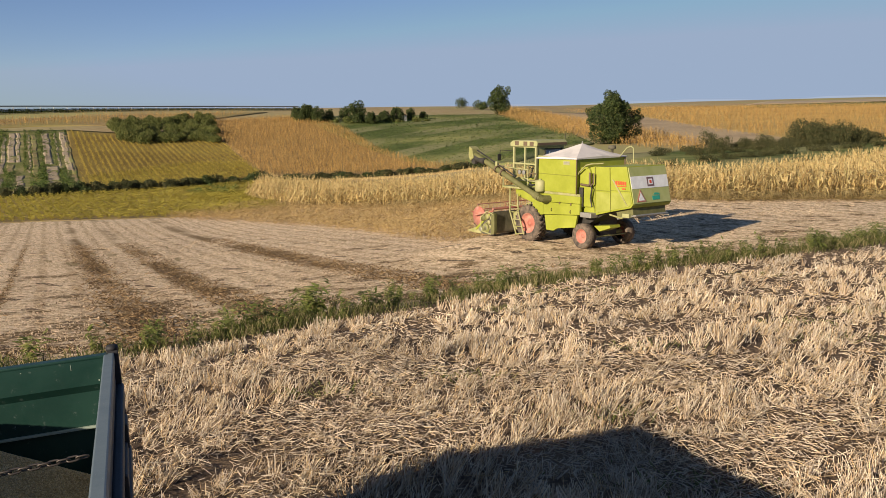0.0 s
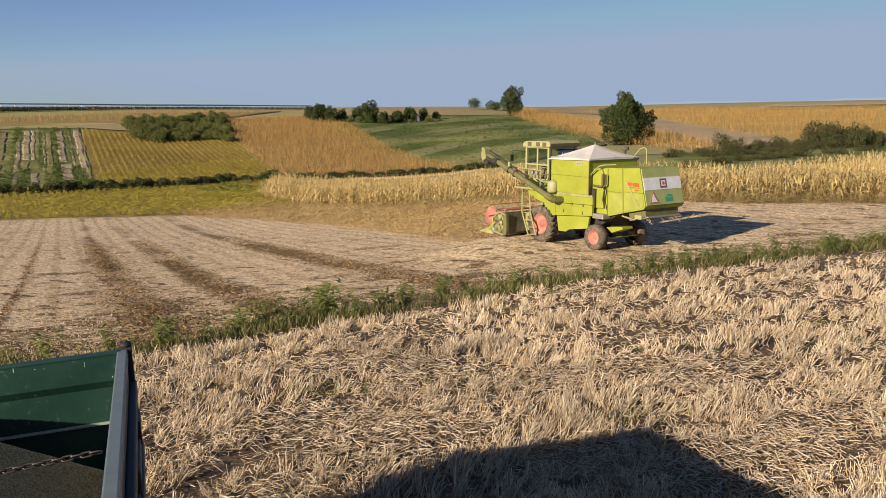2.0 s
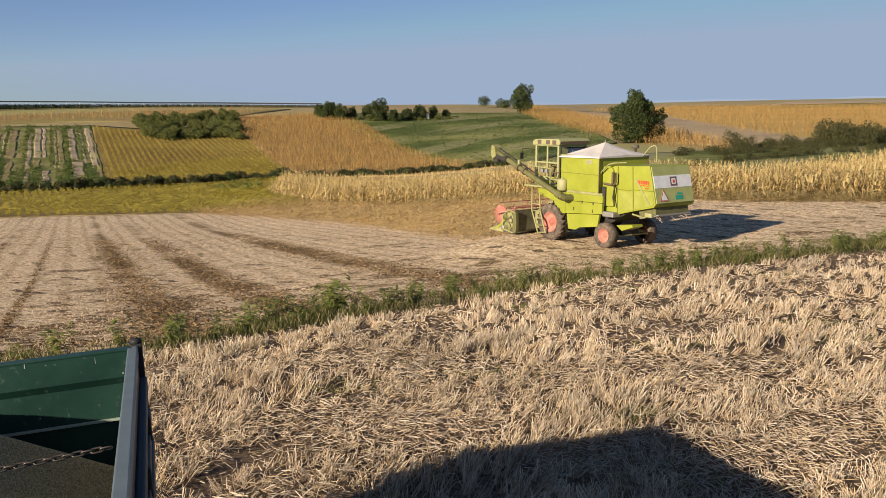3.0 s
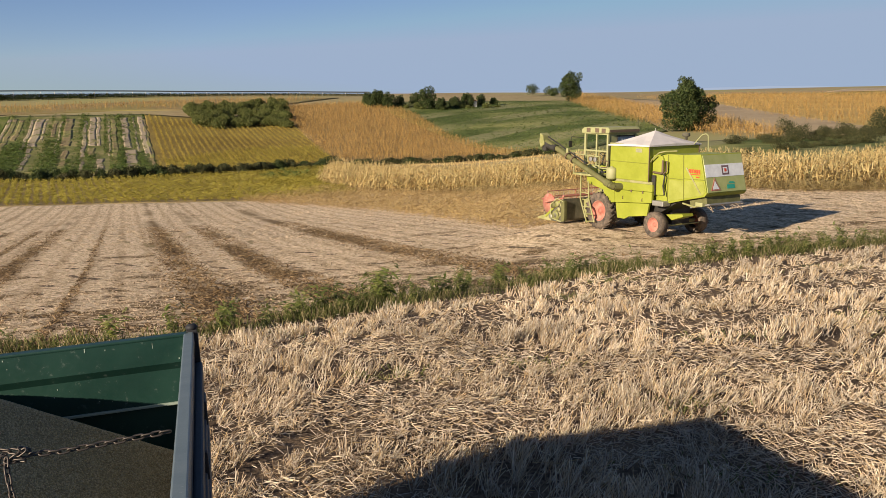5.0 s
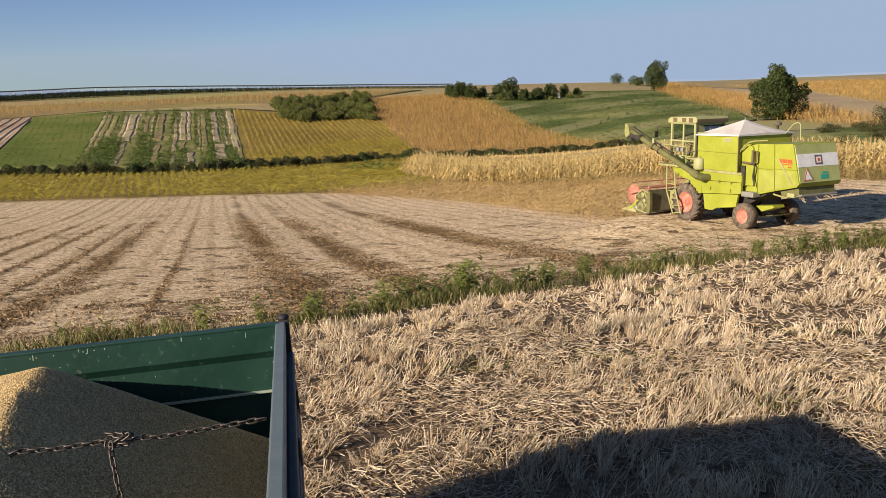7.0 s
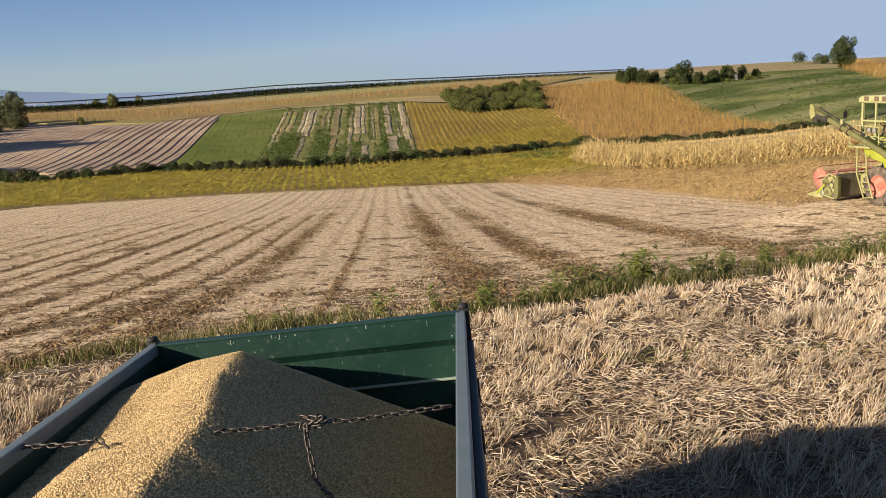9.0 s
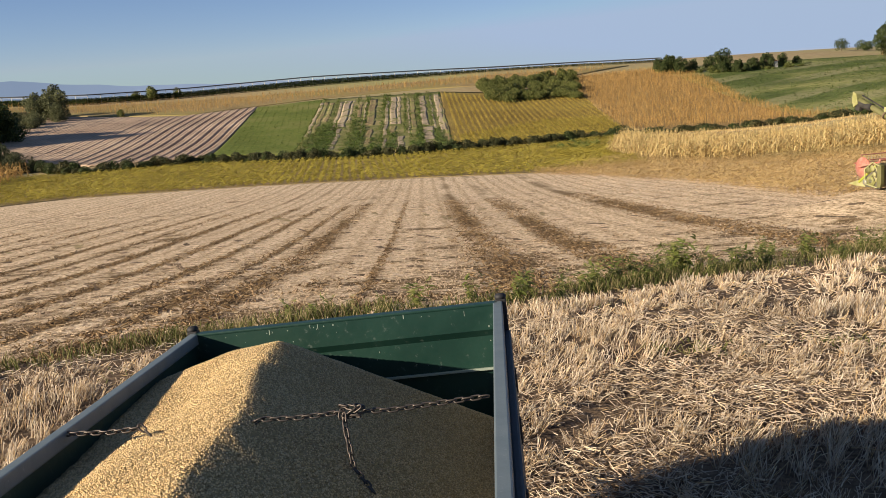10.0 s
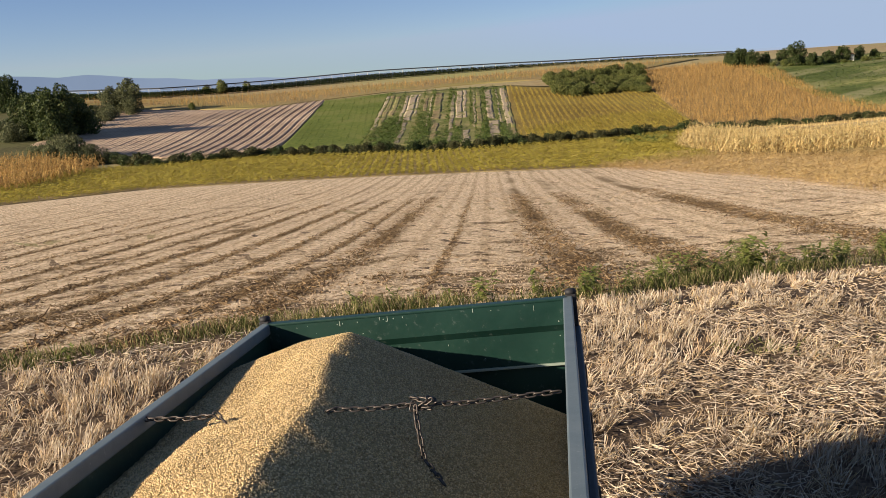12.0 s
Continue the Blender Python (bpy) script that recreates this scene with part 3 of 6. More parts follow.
for s0, s1, t0, t1, mat in STRIPS:
    near, far = [[(GARDEN_A[0] * (1 - s) + GARDEN_A[1] * s) * (1 - t) + (GARDEN_B[0] * (1 - s) + GARDEN_B[1] * s) * t for s in (s0, s1)] for t in (t0, t1 - 0.01)]
    field("garden_strip", near, far, mat, "bare garden strip between vegetable rows", 0.10, 5, 30, clods, 0.12)
field("grass_field", [(-82.3, 116), (-69.4, 117)], [(-116, 183), (-105.5, 194)], m_grass, "green grass plot on the hillside", 0.09)
field("ploughed_field", [(-131, 114), (-105, 104), (-95, 105), (-82.3, 115)], [(-160, 167), (-142, 166.5), (-126, 168), (-116, 183)], m_plough, "ploughed pale earth with dark furrows", 0.22, 520, 90, furrows)
field("dry_band", [(-215, 165), (-160, 170), (-142, 169), (-127, 170.5), (-117, 185), (-107, 197), (-90, 211), (-77, 216), (-58, 232)], [(-235, 185), (-176, 188), (-114, 216), (-82, 243), (-48, 262)], m_band, "strip of dry standing crop under the ridge", 0.10)
field("bare_field", [(36, 122), (55, 140)], [(30, 318), (62, 318)], m_track, "bare harvested strip on the far slope", 0.10)
field("far_strip", [(120, 380), (330, 470)], [(150, 450), (380, 560)], m_green, "thin green strip of far farmland", 0.3)
field("far_strip", [(150, 470), (390, 580)], [(190, 560), (460, 680)], m_garden, "thin pale strip of far farmland", 0.3)
field("far_corn_field", [(54, 147), (66, 137), (130, 150)], [(62, 345), (95, 440), (260, 440)], m_corn_far, "broad ripe corn field on the far slope", 0.10)

# dark sheet of grass that paints the wood's shade on the ground
field("wood_meadow", [(-140, 88), (-116, 92), (-103, 101)], [(-235, 158), (-190, 168), (-161, 168)], m_rough, "rough grass under the wood, darkened for the trees' shade", 0.05)
field("valley_meadow", [(8, 92), (21, 70), (42, 90), (70, 92)], [(10, 118), (28, 122), (44, 138), (75, 142)], m_green, "green meadow strip behind the corn", 0.05)
m_fringe = leafy("dry_fringe_grass", [(0.0, (0.22, 0.17, 0.06)), (0.5, (0.40, 0.31, 0.13)), (1.0, (0.54, 0.43, 0.22))], 0.75, 0.2)
fl = line_at(CORN_NEAR[2:], 2600) + rng.normal(0, 0.5, (2600, 2)) - np.array([0.2, 0.9])
v, f = strewn([bushy_plant(s + 110, 12, 0.75, 0.5, 0.05) for s in range(4)], fl, height(fl[:, 0], fl[:, 1]), rng.uniform(0.5, 1.15, len(fl)), 0.12)
arrays("fringe_grass", v, f, m_fringe, "dry olive grass fringe at the foot of the corn", "grass", "stuff")
corn_rich = [corn_plant(s, 8) for s in range(5)]
corn_light = [corn_plant(s + 20, 5) for s in range(4)]
crop("ripe_corn", CORN_NEAR + CORN_FAR[::-1], 40, 0.75, 0.30, corn_rich, m_corn, "dry ripe corn plants standing in rows", 0.72, 0.98, 0.08)
crop("hill_corn", UPPER_CORN, 22, 0.70, 0.44, corn_light, m_corn_hill, "orange-brown ripe corn on the hillside", 0.42, 0.62, 0.2)
crop("far_corn", [(54, 151), (66, 139), (125, 152), (230, 400), (95, 420), (40, 325), (61, 309), (51, 178)], 20, 1.7, 1.5, corn_light, m_corn_hill, "ripe corn on the far slope", 0.6, 0.85, 0.2)
crop("far_corn", [(24, 170), (26, 150), (28.3, 132), (32.6, 120), (35.5, 126), (36.5, 135), (39, 171), (37, 225), (36, 248), (30, 300), (22, 318), (15, 272)], 20, 1.0, 0.8, corn_light, m_corn_hill, "ripe corn above the green field", 0.6, 0.85, 0.2)
crop("band_corn", [(-210, 167), (-160, 173), (-142, 171.5), (-128, 173), (-118, 187.5), (-107, 199.5), (-90, 213.5), (-77, 218), (-59, 234), (-50, 258), (-82, 240), (-114, 213), (-176, 186), (-230, 183)], 75, 1.3, 1.1, corn_light, m_corn_hill, "dry corn strip below the ridge", 0.6, 0.8)
crop("shaded_corn", [(-82, 68), (-86, 78), (-93, 92), (-110, 97), (-125, 90), (-104, 60)], 45, 0.8, 0.5, corn_light, m_corn_hill, "brown corn block at the valley edge", 0.85, 1.0)
soy_dense = [bushy_plant(s, 13, 0.62, 0.5, 0.09) for s in range(4)]
crop("uncut_soy", UNCUT, 32, 0.5, 0.22, [bushy_plant(s + 9, 11, 0.62, 0.4, 0.06) for s in range(4)], m_soy_dry, "dry beige soybeans waiting for the harvester", 0.8, 1.15, 0.1)
CORNER = [(-29, 106), (-22, 105), (-23, 127), (-21, 133), (-31, 130)]
field("soy_corner", [(-30, 106), (-21, 104)], [(-32, 131), (-20, 134)], m_soy_floor, "corner of the soybean field beside the corn", 0.055, 12, 20)
crop("corner_soy", CORNER, 27, 0.8, 0.3, soy_dense, m_soy, "yellow-green soybeans beside the corn", 0.9, 1.2, 0.1)
crop("corner_weeds", [(-31, 113), (-25, 112), (-26, 122), (-30, 124)], 27, 1.1, 0.8, soy_dense, m_crop, "green weeds in the corner of the soybeans", 1.2, 1.9, 0.1, "weeds")
crop("yellow_soy", SOY_NEAR + SOY_FAR[::-1], 27, 0.8, 0.27, [bushy_plant(s + 30, 12, 0.6, 0.46, 0.095) for s in range(4)], m_soy, "yellow-green soybean plants", 0.9, 1.2, 0.1)
crop("hill_soy", [(-48, 127), (-37.7, 134), (-26.8, 142), (-43.6, 189), (-63, 190), (-80, 204)], 22.9, 0.98, 0.3, [bushy_plant(s + 90, 9, 0.5, 0.3, 0.1) for s in range(4)], m_soy_hilltop, "yellow soybean rows on the hillside", 0.85, 1.2, 0.1)
crop("hill_soy", [(-47, 128), (-37.7, 134), (-26.8, 142), (-33, 160), (-44, 158), (-53, 140)], 22.9, 0.7, 0.5, soy_dense, m_soy, "denser yellow-green soybeans at the foot of the hill", 0.7, 1.0, 0.1)


def garden_rows():
    """Green rows that part the pale strips; some wide, some thin."""
    a, b = line_at(GARDEN_A, 300), line_at(GARDEN_B, 300)
    pts = []
    for c, w, t0, t1, n in ((0.03, 0.03, 0, 1, 260), (0.14, 0.05, 0, 0.45, 420), (0.10, 0.09, 0, 0.4, 420), (0.145, 0.015, 0.3, 1, 90), (0.20, 0.04, 0, 0.5, 260), (0.32, 0.02, 0.2, 1, 120), (0.36, 0.06, 0, 0.5, 560), (0.40, 0.02, 0.1, 1, 260), (0.485, 0.03, 0, 0.2, 90), (0.545, 0.035, 0, 1, 520), (0.61, 0.035, 0, 0.3, 200), (0.70, 0.006, 0.25, 1, 130), (0.735, 0.01, 0, 1, 120), (0.81, 0.035, 0, 1, 520), (0.80, 0.05, 0, 0.3, 200), (0.90, 0.02, 0, 1, 220), (0.93, 0.03, 0, 0.3, 160), (0.99, 0.008, 0, 1, 150)):
        s = np.clip(c + rng.normal(0, w * 0.6, n), 0, 1) * 299
        t = t0 + (t1 - t0) * rng.uniform(0, 1, n)
        bare = np.zeros(n, bool)
        for a0, a1, b0, b1, _ in STRIPS:
            bare |= (s > (a0 + 0.004) * 299) & (s < (a1 - 0.004) * 299) & (t > b0) & (t < b1)
        bare &= rng.uniform(0, 1, n) < 0.93
        s, t = s[~bare], t[~bare]
        k = s.astype(int)
        pts.append(a[k] * (1 - t[:, None]) + b[k] * t[:, None])
    return np.concatenate(pts)


gp = garden_rows()
v, f = strewn([bushy_plant(s + 40, 12, 0.42, 0.62, 0.17) for s in range(4)], gp, height(gp[:, 0], gp[:, 1]) + 0.08, rng.uniform(0.4, 1.1, len(gp)), 0.1)
arrays("vegetable_rows", v, f, m_crop, "leafy green vegetable rows between bare strips", "crop", "stuff")
gp = rows_in([(-82.3, 118), (-69.4, 119), (-105.3, 192), (-115.5, 182)], 28, 1.1, 0.9)
v, f = strewn([bushy_plant(s + 50, 7, 0.3, 0.7, 0.12) for s in range(3)], gp, height(gp[:, 0], gp[:, 1]), rng.uniform(0.4, 1.0, len(gp)), 0.1)
arrays("grass_tufts", v, f, m_crop, "uneven tufts in the grass plot", "grass", "stuff")
gp = rows_in([(3, 128), (9, 122), (24, 152), (27, 233), (16, 270), (-6.5, 254), (-36, 245)], 25, 1.6, 1.4)
v, f = strewn([bushy_plant(s + 60, 8, 0.4, 0.9, 0.16) for s in range(4)], gp, height(gp[:, 0], gp[:, 1]), rng.uniform(0.5, 1.2, len(gp)), 0.1)
arrays("fodder_plants", v, f, m_crop, "low green fodder plants on the slope", "crop", "stuff")

# ---- near stubble ----
STUBBLE = [(-12.5, 0), (-14.0, 6), (-12.2, 9.6), (-11.0, 11.0), (-9.7, 12.5), (-5.3, 16.3), (-2.5, 20.3), (1.6, 25.0), (7.0, 28.0), (12.6, 31.7), (17.4, 35.3), (28.4, 43), (34, 38), (16, 12), (6, 3), (-1, 2)]


def patchy(x, y):
    return np.sin(x * 1.3 + 1.1 * np.sin(y * 0.9)) + np.sin(y * 1.7 + 1.3 * np.sin(x * 0.7)) + 0.7 * np.sin(2.9 * x - 1.9 * y)


def polar_points(n, r0, r1, a0, a1, power):
    r = r0 + (r1 - r0) * rng.uniform(0, 1, n) ** power
    a = np.radians(rng.uniform(a0, a1, n))
    p = np.stack([-r * np.sin(a), r * np.cos(a)], -1)
    return p[inside(p, STUBBLE)]


def straws(xy, z, way, length, width):
    """Three-sided straws from a foot along a way."""
    n = len(xy)
    way = way / np.linalg.norm(way, axis=1, keepdims=True)
    s1 = np.cross(way, np.array([0.37, 0.21, 0.9]))
    s1 /= np.linalg.norm(s1, axis=1, keepdims=True)
    s2 = np.cross(way, s1)
    foot = np.concatenate([xy, z[:, None]], -1)
    tip = foot + way * length[:, None]
    v = np.empty((n, 6, 3))
    for k in range(3):
        o = (s1 * math.cos(k * 2.094) + s2 * math.sin(k * 2.094)) * width[:, None] / 2
        v[:, k], v[:, k + 3] = foot + o, tip + o * 0.8
    f = np.array([[0, 1, 4, 3], [1, 2, 5, 4], [2, 0, 3, 5]])
    return v.reshape(-1, 3), (f[None] + (np.arange(n) * 6)[:, None, None]).reshape(-1, 4)


# wheel ruts and trodden hollows where little straw stands: from, to, half width
HOLLOWS = ((-2.1, 10.1, -2.6, 8.6, 0.22), (2.3, 10.5, 2.8, 10.7, 0.16), (-1.4, 13.7, -1.0, 14.2, 0.18), (4.5, 12.1, 4.7, 12.2, 0.14), (-2.6, 8.4, -2.4, 8.3, 0.16), (-1.9, 12.2, -0.8, 11.7, 0.2), (0.1, 14.0, 0.8, 14.2, 0.2), (-3.4, 12.8, -2.9, 12.4, 0.18), (3.9, 14.4, 5.0, 13.8, 0.22))


def hollow(p):
    """How far each place lies from the nearest rut, in half widths."""
    best = np.full(len(p), 9.0)
    for x0, y0, x1, y1, w in HOLLOWS:
        d = np.array([x1 - x0, y1 - y0])
        t = np.clip(((p - (x0, y0)) @ d) / (d @ d + 1e-6), 0, 1)
        best = np.minimum(best, np.hypot(*(p - (x0, y0) - t[:, None] * d).T) / w)
    return best


tufts = polar_points(17500, 3.0, 46, -32, 60, 1.3)
tu = tufts @ np.array([0.76, 0.65])
tv = np.round((tufts @ np.array([-0.65, 0.76])) / 0.17) * 0.17
tufts = np.stack([tu * 0.76 - tv * 0.65, tu * 0.65 + tv * 0.76], -1) + rng.normal(0, 0.02, tufts.shape)
stand = patchy(tufts[:, 0], tufts[:, 1]) + 0.55 * patchy(tufts[:, 0] * 3.1, tufts[:, 1] * 3.1 + 2)
keep = (stand > -0.7 + rng.normal(0, 0.35, len(stand))) & (hollow(tufts) > 1)
tufts, stand = tufts[keep], stand[keep]
back = 2.5 + 16 * rng.uniform(0, 1, 4200) ** 0.7
ba = np.radians(rng.uniform(-360, 0, len(back)))
back = np.stack([-back * np.sin(ba), back * np.cos(ba)], -1)
back = back[~inside(back, STUBBLE) & ~inside(back, [(-60, 60), (-22, -10), (-14.0, 6), (-9.7, 12.5), (-2.5, 20.3)])]
tufts, stand = np.concatenate([tufts, back]), np.concatenate([stand, np.full(len(back), 0.6)])
each = np.repeat(np.arange(len(tufts)), 14)
sxy = tufts[each] + rng.normal(0, 0.036, (len(each), 2))
lean_a = (0.8 * patchy(tufts[:, 0] * 0.45, tufts[:, 1] * 0.45) + rng.normal(0, 1.1, len(tufts)))[each]
tilt = np.clip(0.65 - 0.22 * stand[each], 0.2, 1.4)
way = np.stack([np.cos(lean_a) * tilt + rng.normal(0, 0.36, len(each)) + 0.1, np.sin(lean_a) * tilt + rng.normal(0, 0.36, len(each)), np.ones(len(each))], -1)
far_w = np.clip(np.hypot(sxy[:, 0], sxy[:, 1]) / 14, 0.8, 1.8)
v, f = straws(sxy, height(sxy[:, 0], sxy[:, 1]) - 0.02, way, rng.uniform(0.07, 0.23, len(each)) * np.clip(1.0 + 0.2 * stand[each], 0.6, 1.5), rng.uniform(0.007, 0.013, len(each)) * far_w)
arrays("standing_stubble", v, f, m_stalk, "pale dry wheat stubble standing in tufts", "stubble", "stuff")
lxy = polar_points(105000, 3.0, 44, -32, 60, 1.5)
lxy = np.concatenate([lxy, polar_points(22000, 5.0, 15, -32, 20, 0.8)])
lxy = lxy[(patchy(lxy[:, 0], lxy[:, 1]) < 0.2 + rng.normal(0, 1.1, len(lxy))) & (hollow(lxy) > rng.uniform(0.0, 0.7, len(lxy)))]
la = rng.normal(0, 1.8, len(lxy)) + 0.8 * patchy(lxy[:, 0] * 0.45, lxy[:, 1] * 0.45)
way = np.stack([np.cos(la), np.sin(la), rng.normal(0.12, 0.28, len(la))], -1)
far_w = np.clip(np.hypot(lxy[:, 0], lxy[:, 1]) / 14, 0.8, 1.8)
v, f = straws(lxy, height(lxy[:, 0], lxy[:, 1]) + rng.uniform(0.01, 0.13, len(lxy)), way, rng.uniform(0.05, 0.17, len(lxy)), rng.uniform(0.007, 0.014, len(lxy)) * far_w)
arrays("loose_straw", v, f, m_lying, "loose trampled straw lying over the stubble", "straw", "stuff")

# green regrowth in the stubble
k = rng.integers(0, 16, 1500)
nests = polar_points(60, 8, 30, -26, 45, 1.0)[:16]
gxy = nests[k % len(nests)] + rng.normal(0, 0.28, (len(k), 2)) * np.array([1.5, 0.8])
ga = rng.uniform(0, 6.28, len(k))
v, f = straws(gxy, height(gxy[:, 0], gxy[:, 1]), np.stack([np.cos(ga) * 0.7, np.sin(ga) * 0.7, rng.uniform(0.4, 1.2, len(k))], -1), rng.uniform(0.05, 0.16, len(k)), rng.uniform(0.008, 0.016, len(k)))
arrays("stubble_weeds", v, f, m_weed, "low green regrowth in the stubble", "weeds", "stuff")

# chaff and stubs on the harvested field
HARVEST_NEAR = [(-30, 4), (-13.2, 8), (-11.5, 12), (-6, 17.5), (-3.2, 22), (1, 26.8), (6.5, 29.6), (12.2, 33.3), (17, 37), (28, 46), (20, 52), (5, 50), (-6, 52), (-25, 50), (-45, 30)]
r = 11 + 41 * rng.uniform(0, 1, 90000) ** 1.2
a = np.radians(rng.uniform(-30, 62, len(r)))
cxy = np.stack([-r * np.sin(a), r * np.cos(a)], -1)
cxy = cxy[inside(cxy, HARVEST_NEAR)]
swaths, swath_w = np.array(WIDE + THIN), 0.85 * np.array(WIDE_W + THIN_W)
swath_w[1] = 0.15


def off_swath(p):
    """How far from the nearest swath, in half widths; the passes fan out slightly."""
    w = np.minimum(p @ np.array([-0.438, 0.899]) - 30, 80)
    u = (p @ np.array([0.899, 0.438]) - 0.062 * w) / (1 - 0.004 * w)
    return (np.abs(u[:, None] - swaths) / swath_w).min(1)


off = off_swath(cxy)
cxy = cxy[(off > 0.9) | (rng.uniform(0, 1, len(off)) < 0.15)]
ca = rng.uniform(0, 6.28, len(cxy))
up = rng.uniform(0, 1, len(cxy)) < 0.25
way = np.stack([np.cos(ca), np.sin(ca), np.where(up, rng.uniform(0.8, 2.5, len(ca)), rng.normal(0.05, 0.15, len(ca)))], -1)
v, f = straws(cxy, height(cxy[:, 0], cxy[:, 1]) + 0.03, way, np.where(up, rng.uniform(0.03, 0.08, len(ca)), rng.uniform(0.03, 0.11, len(ca))), rng.uniform(0.009, 0.019, len(ca)))
arrays("soy_chaff", v, f, m_chaff, "chopped soybean straw and stubs", "straw", "stuff")

r = 12 + 52 * rng.uniform(0, 1, 150000)
a = np.radians(rng.uniform(-24, 60, len(r)))
dxy = np.stack([-r * np.sin(a), r * np.cos(a)], -1)
dxy = dxy[inside(dxy, WEED_LINE + HARVEST_FAR[::-1]) & ~inside(dxy, UNCUT)]
off = off_swath(dxy)
dxy = dxy[off + rng.normal(0, 0.25, len(off)) < 0.75][:24000]
da = rng.uniform(0, 6.28, len(dxy))
way = np.stack([np.cos(da), np.sin(da), rng.normal(0.15, 0.3, len(da))], -1)
v, f = straws(dxy, height(dxy[:, 0], dxy[:, 1]) + 0.03, way, rng.uniform(0.05, 0.17, len(da)), rng.uniform(0.016, 0.038, len(da)))
arrays("swath_straw", v, f, m_swath, "dark damp straw in the swaths", "straw", "stuff")
# dark clods and matted straw turned up on the headland
r = 11 + 34 * rng.uniform(0, 1, 70000)
a = np.radians(rng.uniform(-14, 58, len(r)))
kxy = np.stack([-r * np.sin(a), r * np.cos(a)], -1)
kv = kxy @ np.array([-0.438, 0.899])
mats = patchy(kxy[:, 0] * 0.9 + 3, kxy[:, 1] * 0.9) + 0.6 * patchy(kxy[:, 0] * 2.7, kxy[:, 1] * 2.7)
kxy = kxy[inside(kxy, HARVEST_NEAR) & (mats > 1.2 + np.clip((kv - 20) / 8, -0.6, 2) + rng.normal(0, 0.3, len(mats)))][:7000]
ka = rng.uniform(0, 6.28, len(kxy))
way = np.stack([np.cos(ka), np.sin(ka), rng.normal(0.2, 0.35, len(ka))], -1)
v, f = straws(kxy, height(kxy[:, 0], kxy[:, 1]) + 0.03, way, rng.uniform(0.04, 0.13, len(ka)), rng.uniform(0.016, 0.036, len(ka)))
arrays("headland_straw", v, f, m_swath, "dark matted straw and clods along the headland", "straw", "stuff")
r = 50 + 34 * rng.uniform(0, 1, 17000)
a = np.radians(rng.uniform(-24, 56, len(r)))
fxy = np.stack([-r * np.sin(a), r * np.cos(a)], -1)
fxy = fxy[inside(fxy, WEED_LINE + HARVEST_FAR[::-1]) & ~inside(fxy, UNCUT)]
off = off_swath(fxy)
fxy = fxy[(off > 0.9) | (rng.uniform(0, 1, len(off)) < 0.2)]
fa = rng.uniform(0, 6.28, len(fxy))
way = np.stack([np.cos(fa), np.sin(fa), rng.normal(0.2, 0.3, len(fa))], -1)
v, f = straws(fxy, height(fxy[:, 0], fxy[:, 1]) + 0.03, way, rng.uniform(0.10, 0.22, len(fa)), rng.uniform(0.02, 0.034, len(fa)))
arrays("soy_chaff", v, f, m_chaff, "tufts of chopped soybean straw", "straw", "stuff")

# ---- green verge between the two fields ----
wl = line_at(WEED_LINE[1:12], 4000)
k = rng.integers(0, 4000, 18000)
vxy = wl[k] + rng.normal(0, 0.42, (len(k), 2))
va = rng.uniform(0, 6.28, len(k))
way = np.stack([np.cos(va) * 0.5, np.sin(va) * 0.5, rng.uniform(0.5, 1.6, len(k))], -1)
dens = 0.5 + 0.5 * np.sin(k / 90.0) + 0.4 * np.sin(k / 37.0)
keep = rng.uniform(0, 1, len(k)) < 0.35 + 0.65 * np.clip(dens, 0, 1)
k, vxy, way, dens = k[keep], vxy[keep], way[keep], dens[keep]
v, f = straws(vxy, height(vxy[:, 0], vxy[:, 1]), way, rng.uniform(0.10, 0.30, len(k)) * (0.7 + 0.5 * np.clip(dens, 0, 1)), rng.uniform(0.010, 0.022, len(k)))
arrays("verge_grass", v, f, m_verge, "strip of green and dry grass between the fields", "grass", "stuff")


def weed_plant(seed, h):
    r = np.random.default_rng(seed)
    items = []
    for s in range(7):
        a, t = r.uniform(0, 6.28), r.uniform(0.1, 0.5)
        d = np.array([math.cos(a) * t, math.sin(a) * t, 1.0])
        top = h * r.uniform(0.6, 1.0)
        items.append(((0, 0, 0), d, top, 0.012, 0, 1))
        for i in range(13):
            b = r.uniform(0, 6.28)
            items.append((d / np.linalg.norm(d) * top * r.uniform(0.15, 1.0), (math.cos(b), math.sin(b), r.uniform(-0.2, 0.8)), r.uniform(0.08, 0.22), r.uniform(0.03, 0.07), 0.05, 2))
    return blade_set(items)


weed_meshes = []
for s in range(4):
    v, f = weed_plant(s + 70, 0.75)
    me = mesh_from("weed", v, f)
    me.materials.append(m_weed)
    weed_meshes.append(me)
r = random.Random(5)
spots = [(-3.0, 22.2, 1.5), (-2.8, 22.5, 1.2)] + [(*wl[min(3999, int(i))], r.uniform(0.4, 1.1)) for i in [r.uniform(250, 3600) for _ in range(290)] if i > 1000 or i % 1 < 0.2]
for x, y, s in spots:
    x, y = x + r.gauss(-0.3, 0.5), y + r.gauss(0.4, 0.5)
    ob = new("weed", r.choice(weed_meshes))
    ob.matrix_basis = Matrix.Translation((x, y, float(height(x, y)) - 0.02)) @ Matrix.Rotation(r.uniform(0, 6.28), 4, "Z") @ Matrix.Diagonal((s, s, s, 1))
    tagged(ob, "leafy green weed on the field verge", "weed", "weeds on the verge")


